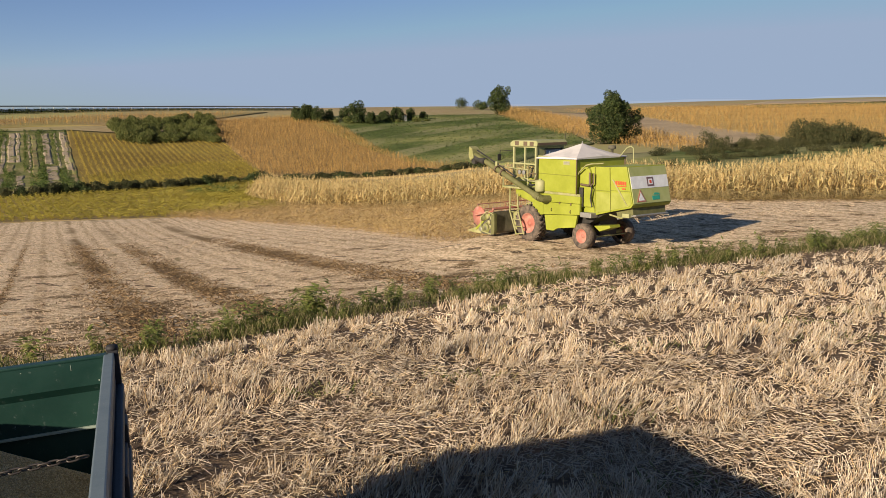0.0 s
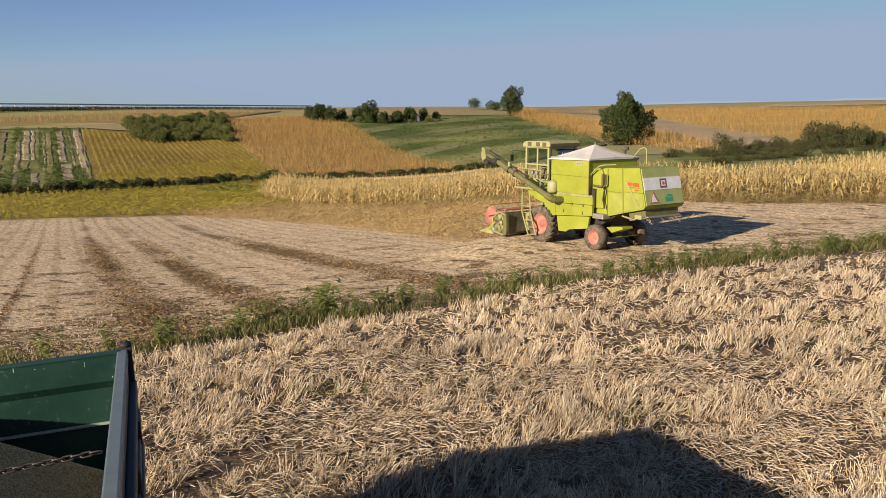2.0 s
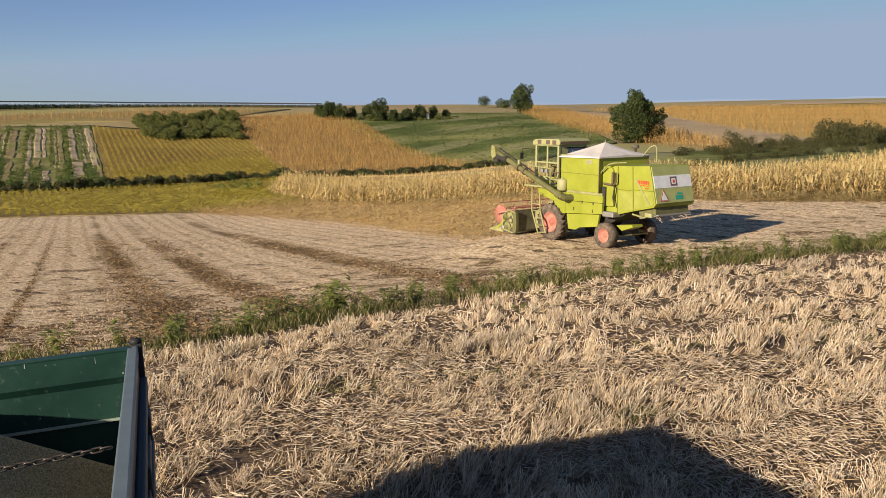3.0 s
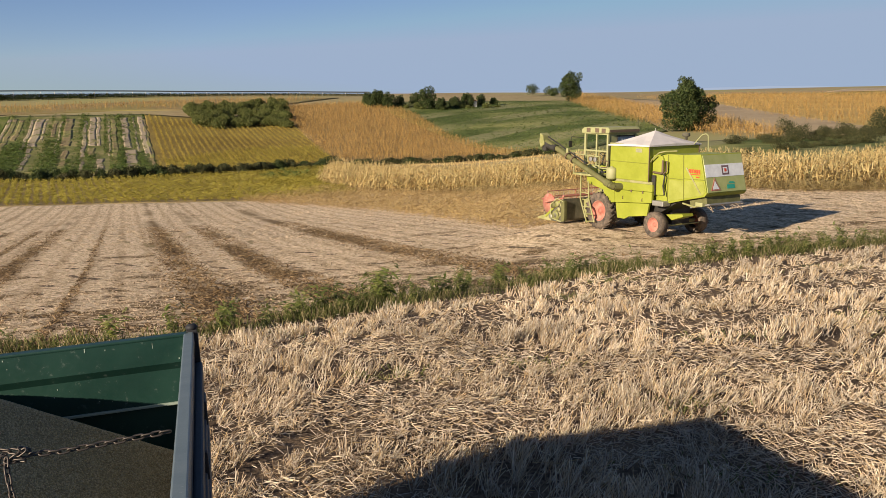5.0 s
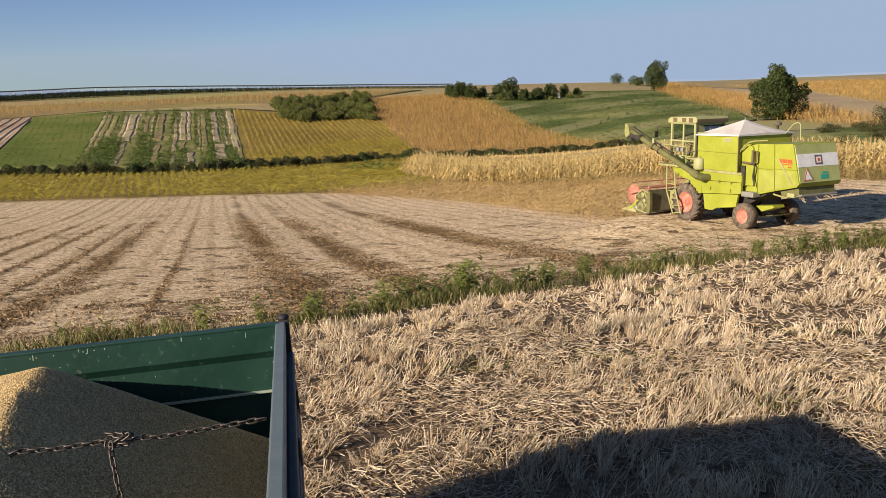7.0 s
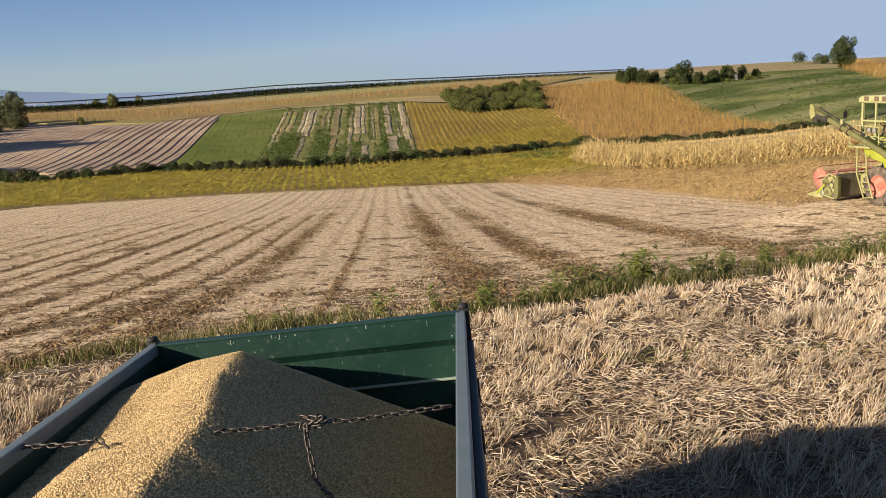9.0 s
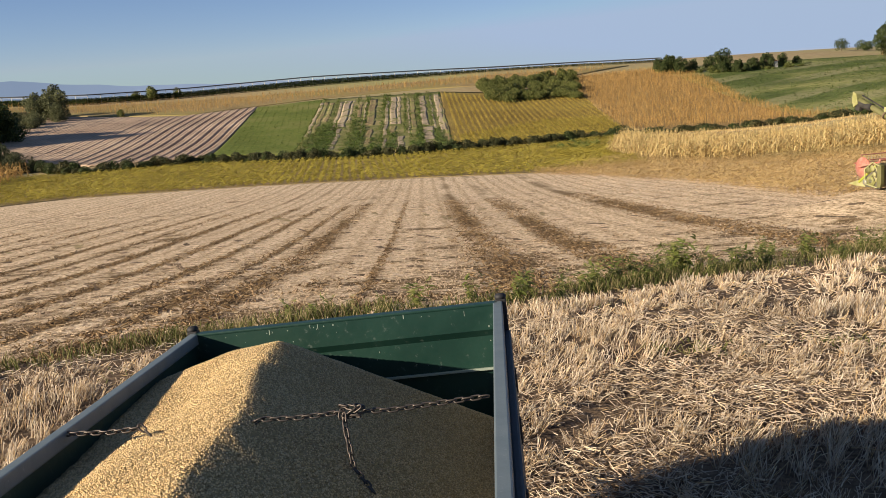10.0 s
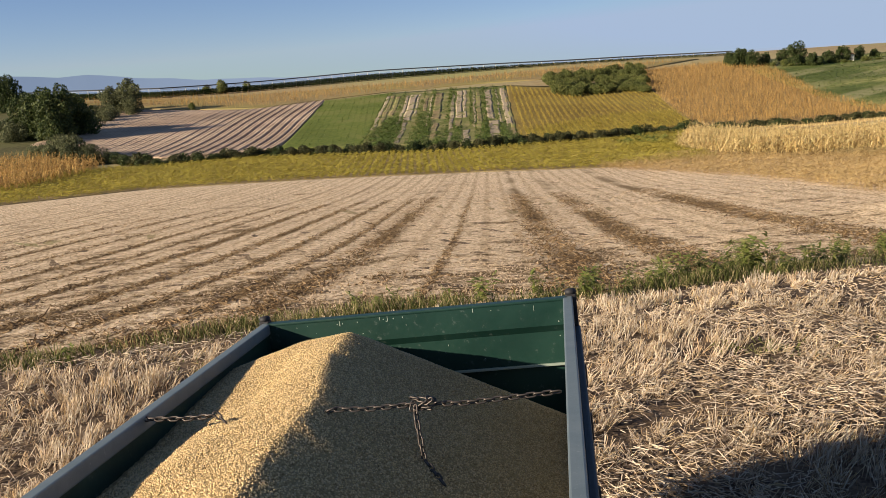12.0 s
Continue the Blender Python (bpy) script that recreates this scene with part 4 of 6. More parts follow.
# ---- bushes, trees, hedge ----
def crown_arrays(seed, blobs, n, leaf):
    """Leaves scattered through lumps of (x, y, z, radius), thick at the skin, with gaps."""
    r = np.random.default_rng(seed)
    b = np.array(blobs)
    k = r.choice(len(b), n, p=b[:, 3] ** 2 / (b[:, 3] ** 2).sum())
    d = r.normal(0, 1, (n, 3))
    d /= np.linalg.norm(d, axis=1, keepdims=True)
    p = b[k, :3] + d * (b[k, 3] * r.uniform(0.55, 1.08, n) ** 0.6)[:, None]
    u = r.normal(0, 1, (n, 3)) + d * 0.3
    u /= np.linalg.norm(u, axis=1, keepdims=True)
    w = np.cross(u, d + r.normal(0, 0.5, (n, 3)))
    w /= np.linalg.norm(w, axis=1, keepdims=True)
    s = leaf * r.uniform(0.6, 1.4, n)[:, None]
    v = np.stack([p - u * s, p + w * s * 0.45, p + u * s, p - w * s * 0.45], 1).reshape(-1, 3)
    v[:, 2] = np.maximum(v[:, 2], 0.02)
    return v, np.arange(4 * n).reshape(-1, 4)


def trunk_mesh(seed, h, r0, tips):
    r = random.Random(seed)
    bm = bmesh.new()
    fork = Vector((r.uniform(-0.1, 0.1), r.uniform(-0.1, 0.1), h))
    add_rod(bm, (0, 0, -0.1), fork, r0, 8, r0 * 0.7)
    for t in tips:
        t = Vector(t)
        mid = fork.lerp(t, 0.5) + Vector((r.uniform(-0.2, 0.2), r.uniform(-0.2, 0.2), 0.15))
        add_rod(bm, fork, mid, r0 * 0.5, 6, r0 * 0.32)
        add_rod(bm, mid, t, r0 * 0.32, 5, r0 * 0.1)
    return bm


def tree(seed, h, width, label, material, n=3600, leaf=0.14, bare=0.22, group=""):
    r = random.Random(seed)
    ob = thing("tree", label, "tree", None, group)
    blobs = []
    for i in range(26):
        t = i / 25
        rad = width * 0.5 * (0.42 + 0.58 * math.sin(math.pi * min(1, 0.18 + 0.78 * t)))
        a = i * 2.4 + r.uniform(-0.5, 0.5)
        off = rad * r.uniform(0.2, 0.95)
        blobs.append((math.cos(a) * off, math.sin(a) * off, h * (bare + (0.94 - bare) * t) + r.uniform(-0.2, 0.2), rad * r.uniform(0.27, 0.52)))
    for x, y, z, q in list(blobs):
        for _ in range(5):
            d = Vector((r.gauss(0, 1), r.gauss(0, 1), r.gauss(0.5, 0.9))).normalized()
            blobs.append((x + d.x * q, y + d.y * q, min(h * 1.03, z + d.z * q * 1.15), q * r.uniform(0.18, 0.36)))
    part("trunk", trunk_mesh(seed, h * bare * 1.3, h * 0.022, [b[:3] for b in blobs[:26:3]]), m_bark, ob, "grey-brown bark")
    v, f = crown_arrays(seed, blobs, n, leaf)
    arrays("crown", v, f, material, parent=ob)
    return ob


def bush(seed, h, width, label, material, n=1500, leaf=0.13, group=""):
    r = random.Random(seed)
    blobs = []
    for i in range(11):
        a, d = r.uniform(0, 6.28), width * 0.5 * r.uniform(0, 0.75)
        rad = h * r.uniform(0.25, 0.42)
        blobs.append((math.cos(a) * d, math.sin(a) * d, min(h - rad, rad * r.uniform(0.6, 1.8)), rad))
    v, f = crown_arrays(seed, blobs, n, leaf)
    return arrays("bush", v, f, material, label, "bush", "", group)


def stand_at(ob, x, y, s=1.0, turn=0.0, sink=0.05, sz=None):
    ob.matrix_basis = Matrix.Translation((x, y, float(height(x, y)) - sink)) @ Matrix.Rotation(turn, 4, "Z") @ Matrix.Diagonal((s, s, sz or s, 1))
    return ob


def again(ob, x, y, s=1.0, turn=0.0, sz=None, label=""):
    c = copy_thing(ob, Matrix())
    stand_at(c, x, y, s, turn, 0.05, sz)
    return tagged(c, label)


stand_at(tree(3, 7.9, 7.2, "dark green rounded tree standing alone by the corn", m_leaf, 30000, 0.135, 0.05), 27.0, 150)
stand_at(tree(4, 8.2, 6.6, "dark green tree on the skyline beside a cornfield", m_leaf, 12000, 0.17, 0.12), 16.3, 272)
stand_at(tree(5, 3.6, 3.6, "small dark tree on the skyline", m_leaf, 1500, 0.16), 6.0, 300)
stand_at(bush(6, 3.2, 5.5, "low dark bush on the skyline", m_leaf, 1600, 0.2), 12.0, 300)
orchard = [tree(11, 5.0, 5.2, "rounded orchard tree with dark leaves", m_leaf, 7000, 0.16, 0.08, "orchard trees"), tree(12, 6.2, 5.6, "taller orchard tree with dark leaves", m_leaf, 7500, 0.16, 0.08, "orchard trees")]
stand_at(orchard[0], -33, 232, 0.85)
stand_at(orchard[1], -20.5, 229, 0.85)
r = random.Random(21)
for x, y, s in ((-36, 236, 0.85), (-30, 229, 0.8), (-27.5, 232, 0.62), (-24, 236, 0.7), (-17, 227, 0.72), (-14, 232, 0.7), (-11.5, 236, 0.85), (-8, 240, 0.6), (-33.5, 238, 0.9), (-5, 243, 0.5)):
    again(orchard[r.randrange(2)], x, y, s * 0.8, r.uniform(0, 6))
under = stand_at(bush(14, 2.2, 5.0, "low scrub under the orchard trees", m_thicket, 1100, 0.2, "orchard scrub"), -34.5, 234)
for x, y, s in ((-31, 233, 1.0), (-29, 231, 0.9), (-26, 230, 0.6), (-23, 231, 0.8), (-22, 228, 0.6), (-18.5, 230, 0.9), (-16, 230, 0.8), (-12.5, 233, 0.7), (-10.5, 232, 0.6), (-6.5, 234, 0.7), (-4, 236, 0.5), (-35.5, 237, 1.0)):
    again(under, x, y, s, r.uniform(0, 6), s * r.uniform(0.6, 1.1))
bushes = [bush(31, 2.2, 3.4, "dense dark hedge bush", m_leaf_dull, 1300, 0.15, "hedge bushes"), bush(32, 1.7, 3.6, "low rounded hedge bush", m_leaf_dull, 1200, 0.14, "hedge bushes"), bush(33, 1.9, 3.0, "dark green hedge bush", m_leaf, 1300, 0.14, "hedge bushes")]
HEDGE = line_at([(-112, 80), (-99, 100), (-88, 96), (-78, 107), (-65.5, 109), (-51.3, 113), (-42.8, 121), (-31, 131), (-20, 135), (-5.6, 132.5), (6, 123)], 185)
for i, (x, y) in enumerate(HEDGE):
    s, sz = r.uniform(0.55, 1.0), r.uniform(0.5, 0.95)
    if i < 3:
        stand_at(bushes[i], x, y, s, 0, 0.05, sz)
    else:
        again(bushes[r.randrange(3)], x + r.gauss(0, 0.5), y + r.gauss(0, 0.5), s, r.uniform(0, 6), sz if i < 142 else sz * 0.6)
scrub = bush(41, 4.2, 7.0, "dense green scrub thicket on the hillside", m_thicket, 3200, 0.2, "hillside thicket")
stand_at(scrub, -61, 190, 0.6)
for i in range(54):
    t, q = (i % 9) / 8 + r.gauss(0, 0.03), (i // 9) / 5 + r.gauss(0, 0.04)
    x, y = (-60.5 + 15 * t) * (1 - q) + (-72 + 16 * t) * q, (183.5 + 6.5 * t) * (1 - q) + (212 + 16 * t) * q
    again(scrub, x, y, r.uniform(0.5, 0.72), r.uniform(0, 6), r.uniform(0.45, 0.72))
dull = bush(51, 4.4, 8.5, "brownish-green bush behind the corn", m_leaf_dull, 2600, 0.18, "bushes behind the corn")
stand_at(dull, 54.5, 139, 0.8)
for x, y, s in ((59, 141, 0.8), (63, 142, 0.6), (57, 143, 0.85), (38.5, 126, 0.42), (35.5, 122, 0.5), (31, 121, 0.36), (42, 130, 0.40), (46, 134, 0.42), (50, 135, 0.5), (28, 120, 0.32), (66, 143, 0.5), (33, 124, 0.4), (44.5, 131, 0.36), (48, 133, 0.36), (40, 127, 0.36), (36.5, 117, 0.42), (40, 120, 0.45), (44, 124, 0.48), (48, 127, 0.5), (52, 130, 0.5), (30, 113, 0.4), (33, 115, 0.45), (56, 133, 0.5), (22, 93, 0.36), (28, 100, 0.4), (34, 106, 0.42), (40, 111, 0.45), (46, 116, 0.45), (52, 121, 0.48), (58, 126, 0.5), (31, 103, 0.34), (37, 108, 0.36), (26, 114, 0.35), (60, 135, 0.5)):
    again(dull, x, y, s * r.uniform(0.75, 1.0), r.uniform(0, 6), s * r.uniform(0.45, 0.75))
for x, y, s, sz in ((35.2, 125, 0.34, 0.62), (36.8, 124.4, 0.28, 0.45), (39.4, 123.6, 0.26, 0.40), (44.4, 130.4, 0.34, 0.42), (50.0, 134.5, 0.5, 0.75), (52.5, 132.5, 0.5, 0.85), (55.5, 132.0, 0.5, 0.8), (58.4, 133.4, 0.42, 0.6)):
    again(dull, x, y, s, r.uniform(0, 6), sz, "taller brownish-green bush behind the corn")
wood = tree(61, 8.6, 8.5, "dark broad tree in the wood at the valley end", m_leaf, 9000, 0.24, 0.06, "wood at the valley end")
stand_at(wood, -132.5, 120.5, 1.08)
for x, y, s in ((-137.5, 121, 0.95), (-134, 127, 0.85), (-129.5, 119, 0.6), (-140, 124, 0.9), (-190, 160, 1.0), (-196, 158, 0.9), (-165, 128, 0.8), (-172, 131, 0.9)):
    again(wood, x, y, s, r.uniform(0, 6))
pale_wood = tree(62, 7.4, 6.4, "grey-green loose tree at the field's corner", m_leaf_grey, 6500, 0.2, 0.06, "wood at the valley end")
stand_at(pale_wood, -153, 161.5)
for x, y, s in ((-157, 160, 0.8), (-149.5, 158, 0.55), (-160, 166, 0.7)):
    again(pale_wood, x, y, s, r.uniform(0, 6))
grey_bush = bush(63, 3.6, 8.0, "grey-green spreading bush below the wood", m_leaf_grey, 4200, 0.17, "thicket below the wood")
stand_at(grey_bush, -109, 101, 0.85, 0, 0.05, 1.1)
for x, y, s, sz in ((-112.5, 102, 0.8, 1.0), (-106, 103, 0.6, 0.7), (-116, 103, 0.7, 0.6), (-138, 117, 0.8, 1.0), (-142, 119, 0.9, 1.1), (-136, 131, 0.8, 0.9), (-141, 138, 0.7, 0.7), (-146, 146, 0.7, 0.7), (-150, 152, 0.7, 0.8), (-155, 150, 0.7, 0.7), (-160, 158, 0.7, 0.6), (-166, 156, 0.7, 0.6), (-172, 160, 0.8, 0.7), (-180, 158, 0.8, 0.7), (-158, 142, 0.7, 0.6), (-150, 137, 0.8, 0.7), (-148, 128, 0.8, 0.8), (-156, 132, 0.8, 0.7), (-126, 116, 0.6, 0.5), (-100, 99.5, 0.45, 0.4), (-146, 120, 0.9, 1.0), (-153, 124, 0.9, 1.0)):
    again(grey_bush, x, y, s, r.uniform(0, 6), sz)
for x, y, s, sz in ((-163, 207, 0.7, 1.0), (-168, 206, 0.5, 0.7), (-160, 214, 0.5, 0.75), (-142, 168.5, 0.3, 0.45)):
    again(scrub, x, y, s, r.uniform(0, 6), sz, "lone dark bush near the vineyard")

# ---- vineyard with posts and net along the ridge ----
m_post = paint("pale_post", (0.55, 0.53, 0.48), 0.7)
m_net = paint("dark_net", (0.05, 0.055, 0.06), 0.8)
m_film = paint("white_wire", (0.62, 0.64, 0.66), 0.5)
vineyard = thing("vineyard", "long dark vineyard with pale posts under a net", "vineyard")
vl = line_at([(-300, 150), (-206, 193), (-176, 196), (-148, 222), (-105, 250), (-82, 262), (-62, 272), (-42, 276)], 90)
vz = height(vl[:, 0], vl[:, 1])
dense = line_at(vl, 9500)
dz = height(dense[:, 0], dense[:, 1])
vh = np.interp(vl[:, 0], [-130, -85, -42], [1.0, 0.5, 0.42])
dh = np.interp(dense[:, 0], [-130, -85, -42], [1.0, 0.5, 0.42])
v, f = strewn([bushy_plant(s + 80, 10, 1.75, 0.9, 0.3) for s in range(3)], dense + rng.normal(0, 0.3, dense.shape), dz, rng.uniform(0.8, 1.1, len(dense)) * dh, 0.05)
arrays("foliage", v, f, m_leaf, kind="stuff", parent=vineyard)
part("net", rods([(x, y, z + 2.5 * k) for (x, y), z, k in zip(vl, vz, vh)], 0.17, 5), m_net, vineyard, "dark gathered net")
part("wire", rods([(x, y, z + 2.15 * k) for (x, y), z, k in zip(vl, vz, vh)], 0.03, 4), m_film, vineyard, "pale line on the posts")
post_me = bpy.data.meshes.new("post")
pb = add_rod(bmesh.new(), (0, 0, 0), (0, 0, 2.6), 0.09, 6)
pb.to_mesh(post_me)
pb.free()
post_me.materials.append(m_post)
for (x, y), z, k in zip(vl, vz, vh):
    ob = new("post", post_me)
    ob.parent = vineyard
    ob.matrix_basis = Matrix.Translation((x, y, z)) @ Matrix.Diagonal((1, 1, k, 1))

# ---- small hut in the orchard ----
hut = thing("hut", "small whitewashed hut beside the orchard", "hut", Matrix.Translation((-9.4, 236, float(height(-9.4, 236)))))
m_lime = paint("whitewash", (0.5, 0.48, 0.44), 0.9)
m_roof = paint("rusty_roof", (0.24, 0.13, 0.09), 0.8)
part("wall", box(-0.5, 0.5, -0.5, 0.5, -0.1, 1.5, 0.02), m_lime, hut)
part("roof", prism([(-0.65, 1.46), (0.65, 1.46), (0, 1.8)], -0.65, 0.65), m_roof, hut)

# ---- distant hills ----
# Distance haze is put into the hills' blue base colour and weak glow.
m_hill = bpy.data.materials.new("haze_blue_distance")
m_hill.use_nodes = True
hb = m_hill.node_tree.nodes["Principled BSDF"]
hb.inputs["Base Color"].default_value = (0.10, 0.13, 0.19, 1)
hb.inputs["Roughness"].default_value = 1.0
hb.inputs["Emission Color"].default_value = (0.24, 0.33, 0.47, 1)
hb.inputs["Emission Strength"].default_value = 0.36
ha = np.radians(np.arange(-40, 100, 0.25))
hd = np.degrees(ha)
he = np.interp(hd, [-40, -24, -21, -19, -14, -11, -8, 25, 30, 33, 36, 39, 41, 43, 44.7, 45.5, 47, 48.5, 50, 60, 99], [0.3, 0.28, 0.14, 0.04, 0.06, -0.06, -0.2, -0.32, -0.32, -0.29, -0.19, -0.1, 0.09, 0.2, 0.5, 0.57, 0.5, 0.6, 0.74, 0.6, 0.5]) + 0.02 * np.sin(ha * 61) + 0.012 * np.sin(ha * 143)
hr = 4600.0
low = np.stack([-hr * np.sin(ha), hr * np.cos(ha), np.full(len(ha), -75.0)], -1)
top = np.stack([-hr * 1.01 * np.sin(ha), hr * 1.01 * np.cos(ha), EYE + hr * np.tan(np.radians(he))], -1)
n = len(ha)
arrays("backdrop", np.concatenate([low, top]), np.array([[i, i + 1, n + i + 1, n + i] for i in range(n - 1)]), m_hill, "far hills, their haze painted blue with a weak glow", "hills", "structure")

# ---- grain trailer: x to its far-rail side, y towards the eye, z up from the rim ----
m_tgreen = paint("dark_green_paint", (0.0075, 0.037, 0.027), 0.42, 0.0, (0.35, 0.40, 0.36), 0.15, 2.2, (0.03, 0.075, 0.055), 0.3)
m_trail = paint("worn_blue_grey_rail", (0.15, 0.195, 0.215), 0.5, 0.2, (0.30, 0.33, 0.34), 0.6, 6.0, (0.17, 0.19, 0.19), 0.4)
m_tdark = paint("dark_outer_sheet", (0.035, 0.05, 0.062), 0.55, 0.0, (0.16, 0.17, 0.17), 0.4, 4.0)
m_tblack = paint("black_chassis", (0.02, 0.02, 0.022), 0.6, 0.0, (0.12, 0.08, 0.05), 0.4, 4.0)
m_rubber = paint("tyre_rubber", (0.06, 0.05, 0.041), 0.9, 0.0, None, 0.0, 5.0, (0.26, 0.195, 0.14), 0.8)
m_chain = paint("rusty_steel_chain", (0.10, 0.085, 0.075), 0.45, 0.75, (0.17, 0.08, 0.04), 0.5, 20.0)
m_bar = paint("pale_ledge", (0.30, 0.36, 0.30), 0.6)

far_right = Vector((-2.086, 5.744, 2.032))
ax_y = Vector((0.3178, -0.9464, 0.0572)).normalized()
ax_x = Vector((-0.945, -0.3211, -0.0624))
ax_x = (ax_x - ax_y * ax_x.dot(ax_y)).normalized()
ax_z = ax_x.cross(ax_y).normalized()
if ax_z.z < 0:
    ax_z = -ax_z
TW, TL, TD = 2.06, 4.7, 0.80
trailer_m = Matrix.Translation(far_right) @ Matrix((ax_x, ax_y, ax_z)).transposed().to_4x4()
trailer = thing("grain_trailer", "dark green farm trailer heaped with soybeans", "trailer", trailer_m)


def chips_mesh(seed, n, x0, x1, z0, z1, y):
    """Small flakes where the paint has come off, a hair proud of the sheet."""
    r = random.Random(seed)
    bm = bmesh.new()
    for _ in range(n):
        x, z = r.uniform(x0, x1), r.choice((r.uniform(z0, z1), r.uniform(z1 - 0.03, z1)))
        w, h = r.uniform(0.0015, 0.004), r.choice((0.003, 0.004, 0.006, 0.02))
        bm.faces.new([bm.verts.new(p) for p in ((x - w, y, z - h), (x + w, y, z - h * 0.8), (x + w * 0.7, y, z + h), (x - w, y, z + h * 0.7))])
    return bm


# far board: upper sheet, pressed fold, lower sheet, pale ledge
front = part("front_board", prism([(-0.035, 0.0), (0.032, 0.0), (0.032, -0.158), (0.0, -0.205), (0.0, -TD), (-0.035, -TD)], 0.02, TW - 0.02), m_tgreen, trailer, "dark green scratched inner sheet")
front.matrix_basis = Matrix(((0, 1, 0, 0), (1, 0, 0, 0), (0, 0, 1, 0), (0, 0, 0, 1)))
part("front_rim", box(0.0, TW, -0.05, 0.036, 0.0, 0.018, 0.006), m_tgreen, trailer)
part("ledge", box(0.03, TW - 0.03, 0.001, 0.03, -0.434, -0.419, 0.004), m_bar, trailer, "pale worn ledge")
for seed, count, z0, z1, y in ((3, 20, -0.15, -0.004, 0.0335), (4, 8, -0.38, -0.23, 0.0015)):
    tagged(part("paint_chips", chips_mesh(seed, count, 0.06, TW - 0.1, z0, z1, y), m_bar, trailer, "pale bare paint chips"), kind="stuff")
# side boards with their rims, ribs outside
for name, sx, x in (("right_board", -1, 0.0), ("left_board", 1, TW)):
    side = part(name, box(x - 0.02, x + 0.02, 0.0, TL, -TD, -0.04, 0.006), m_tdark if sx < 0 else m_tgreen, trailer, "dark outer side sheet")
    rim = part("side_rim", box(x - 0.03, x + 0.032, -0.03, TL, -0.055, 0.018, 0.008), m_trail, trailer, "worn blue-grey top rail")
    for z in (-0.22, -0.42, -0.62):
        part("rib", box(x + sx * 0.02, x + sx * 0.065, 0.0, TL, z - 0.04, z + 0.04, 0.012), m_tdark, trailer)
    for y in (0.62, 1.55, 2.5, 3.4, 4.4):
        part("latch", box(x + sx * 0.02, x + sx * 0.075, y - 0.025, y + 0.025, -0.42, -0.28, 0.01), m_tblack, trailer)
part("rear_board", box(0.02, TW - 0.02, TL - 0.04, TL, -TD, -0.3, 0.006), m_tgreen, trailer)
for x in (-0.02, TW + 0.02):
    part("corner_post", box(x - 0.035, x + 0.035, -0.075, -0.005, -TD, 0.03, 0.008), m_tblack, trailer)
    part("corner_knob", lathe([(0.0, 0.035), (0.03, 0.03), (0.04, 0.015), (0.036, 0.0), (0.02, -0.01)], Matrix.Translation((x, -0.04, 0.03)), 12), m_tblack, trailer, "", True)
part("floor", box(0.0, TW, 0.0, TL, -TD - 0.08, -TD, 0.01), m_tblack, trailer)
for x in (0.5, 1.5):
    part("chassis_beam", box(x, x + 0.1, -0.3, TL + 0.1, -TD - 0.26, -TD - 0.08, 0.01), m_tblack, trailer)
for y in (0.85, TL - 0.9):
    part("axle", rods([(0.2, y, -1.55), (TW - 0.2, y, -1.55)], 0.05), m_tblack, trailer)
    part("spring_block", box(0.5, TW - 0.5, y - 0.12, y + 0.12, -1.53, -TD - 0.2, 0.02), m_tblack, trailer)
    for x in (0.2, TW - 0.2):
        am = Matrix.Translation((x, y, -1.56)) @ Matrix.Rotation(radians(90), 4, "Y")
        wheel = part("wheel", lathe([(0.22, -0.12), (0.44, -0.12), (0.475, -0.07), (0.485, 0.0), (0.475, 0.07), (0.44, 0.12), (0.22, 0.12)], am, 28), m_rubber, trailer, "", True)
        part("rim", lathe([(0.0, 0.05), (0.10, 0.06), (0.12, 0.02), (0.2, 0.02), (0.225, 0.1), (0.225, -0.1), (0.2, -0.02), (0.12, -0.02), (0.0, -0.05)], am, 20), m_trail, wheel, "", True)

# ---- heap of soybeans ----
mb, nb, lb, bb = shader("soybeans", 0.9, 0.0, 0.08)
bpos = nb.new("ShaderNodeTexCoord").outputs["Object"]
vor = nb.new("ShaderNodeTexVoronoi")
vor.inputs["Scale"].default_value = 120.0
lb.new(bpos, vor.inputs["Vector"])
bsep = nb.new("ShaderNodeSeparateColor")
lb.new(vor.outputs["Color"], bsep.inputs[0])
# heap surface painted darker than the loose beans, for shade in the crevices
crevice_shade_col = ramp(nb, [(0.0, (0.28, 0.19, 0.09)), (0.3, (0.41, 0.29, 0.135)), (0.8, (0.51, 0.375, 0.19)), (1.0, (0.34, 0.26, 0.145))])
lb.new(bsep.outputs[0], crevice_shade_col.inputs[0])
lb.new(crevice_shade_col.outputs[0], bb.inputs["Base Color"])
vr = ramp(nb, [(0.0, (1, 1, 1)), (0.55, (0, 0, 0))])
lb.new(vor.outputs["Distance"], vr.inputs[0])
bumped(nb, lb, bb, vr.outputs[0], 1.0, 0.006)
m_bean = leafy("single_beans", [(0.0, (0.44, 0.32, 0.165)), (0.3, (0.69, 0.50, 0.24)), (0.8, (0.83, 0.63, 0.35)), (1.0, (0.50, 0.39, 0.23))], 0.75, 0.0)


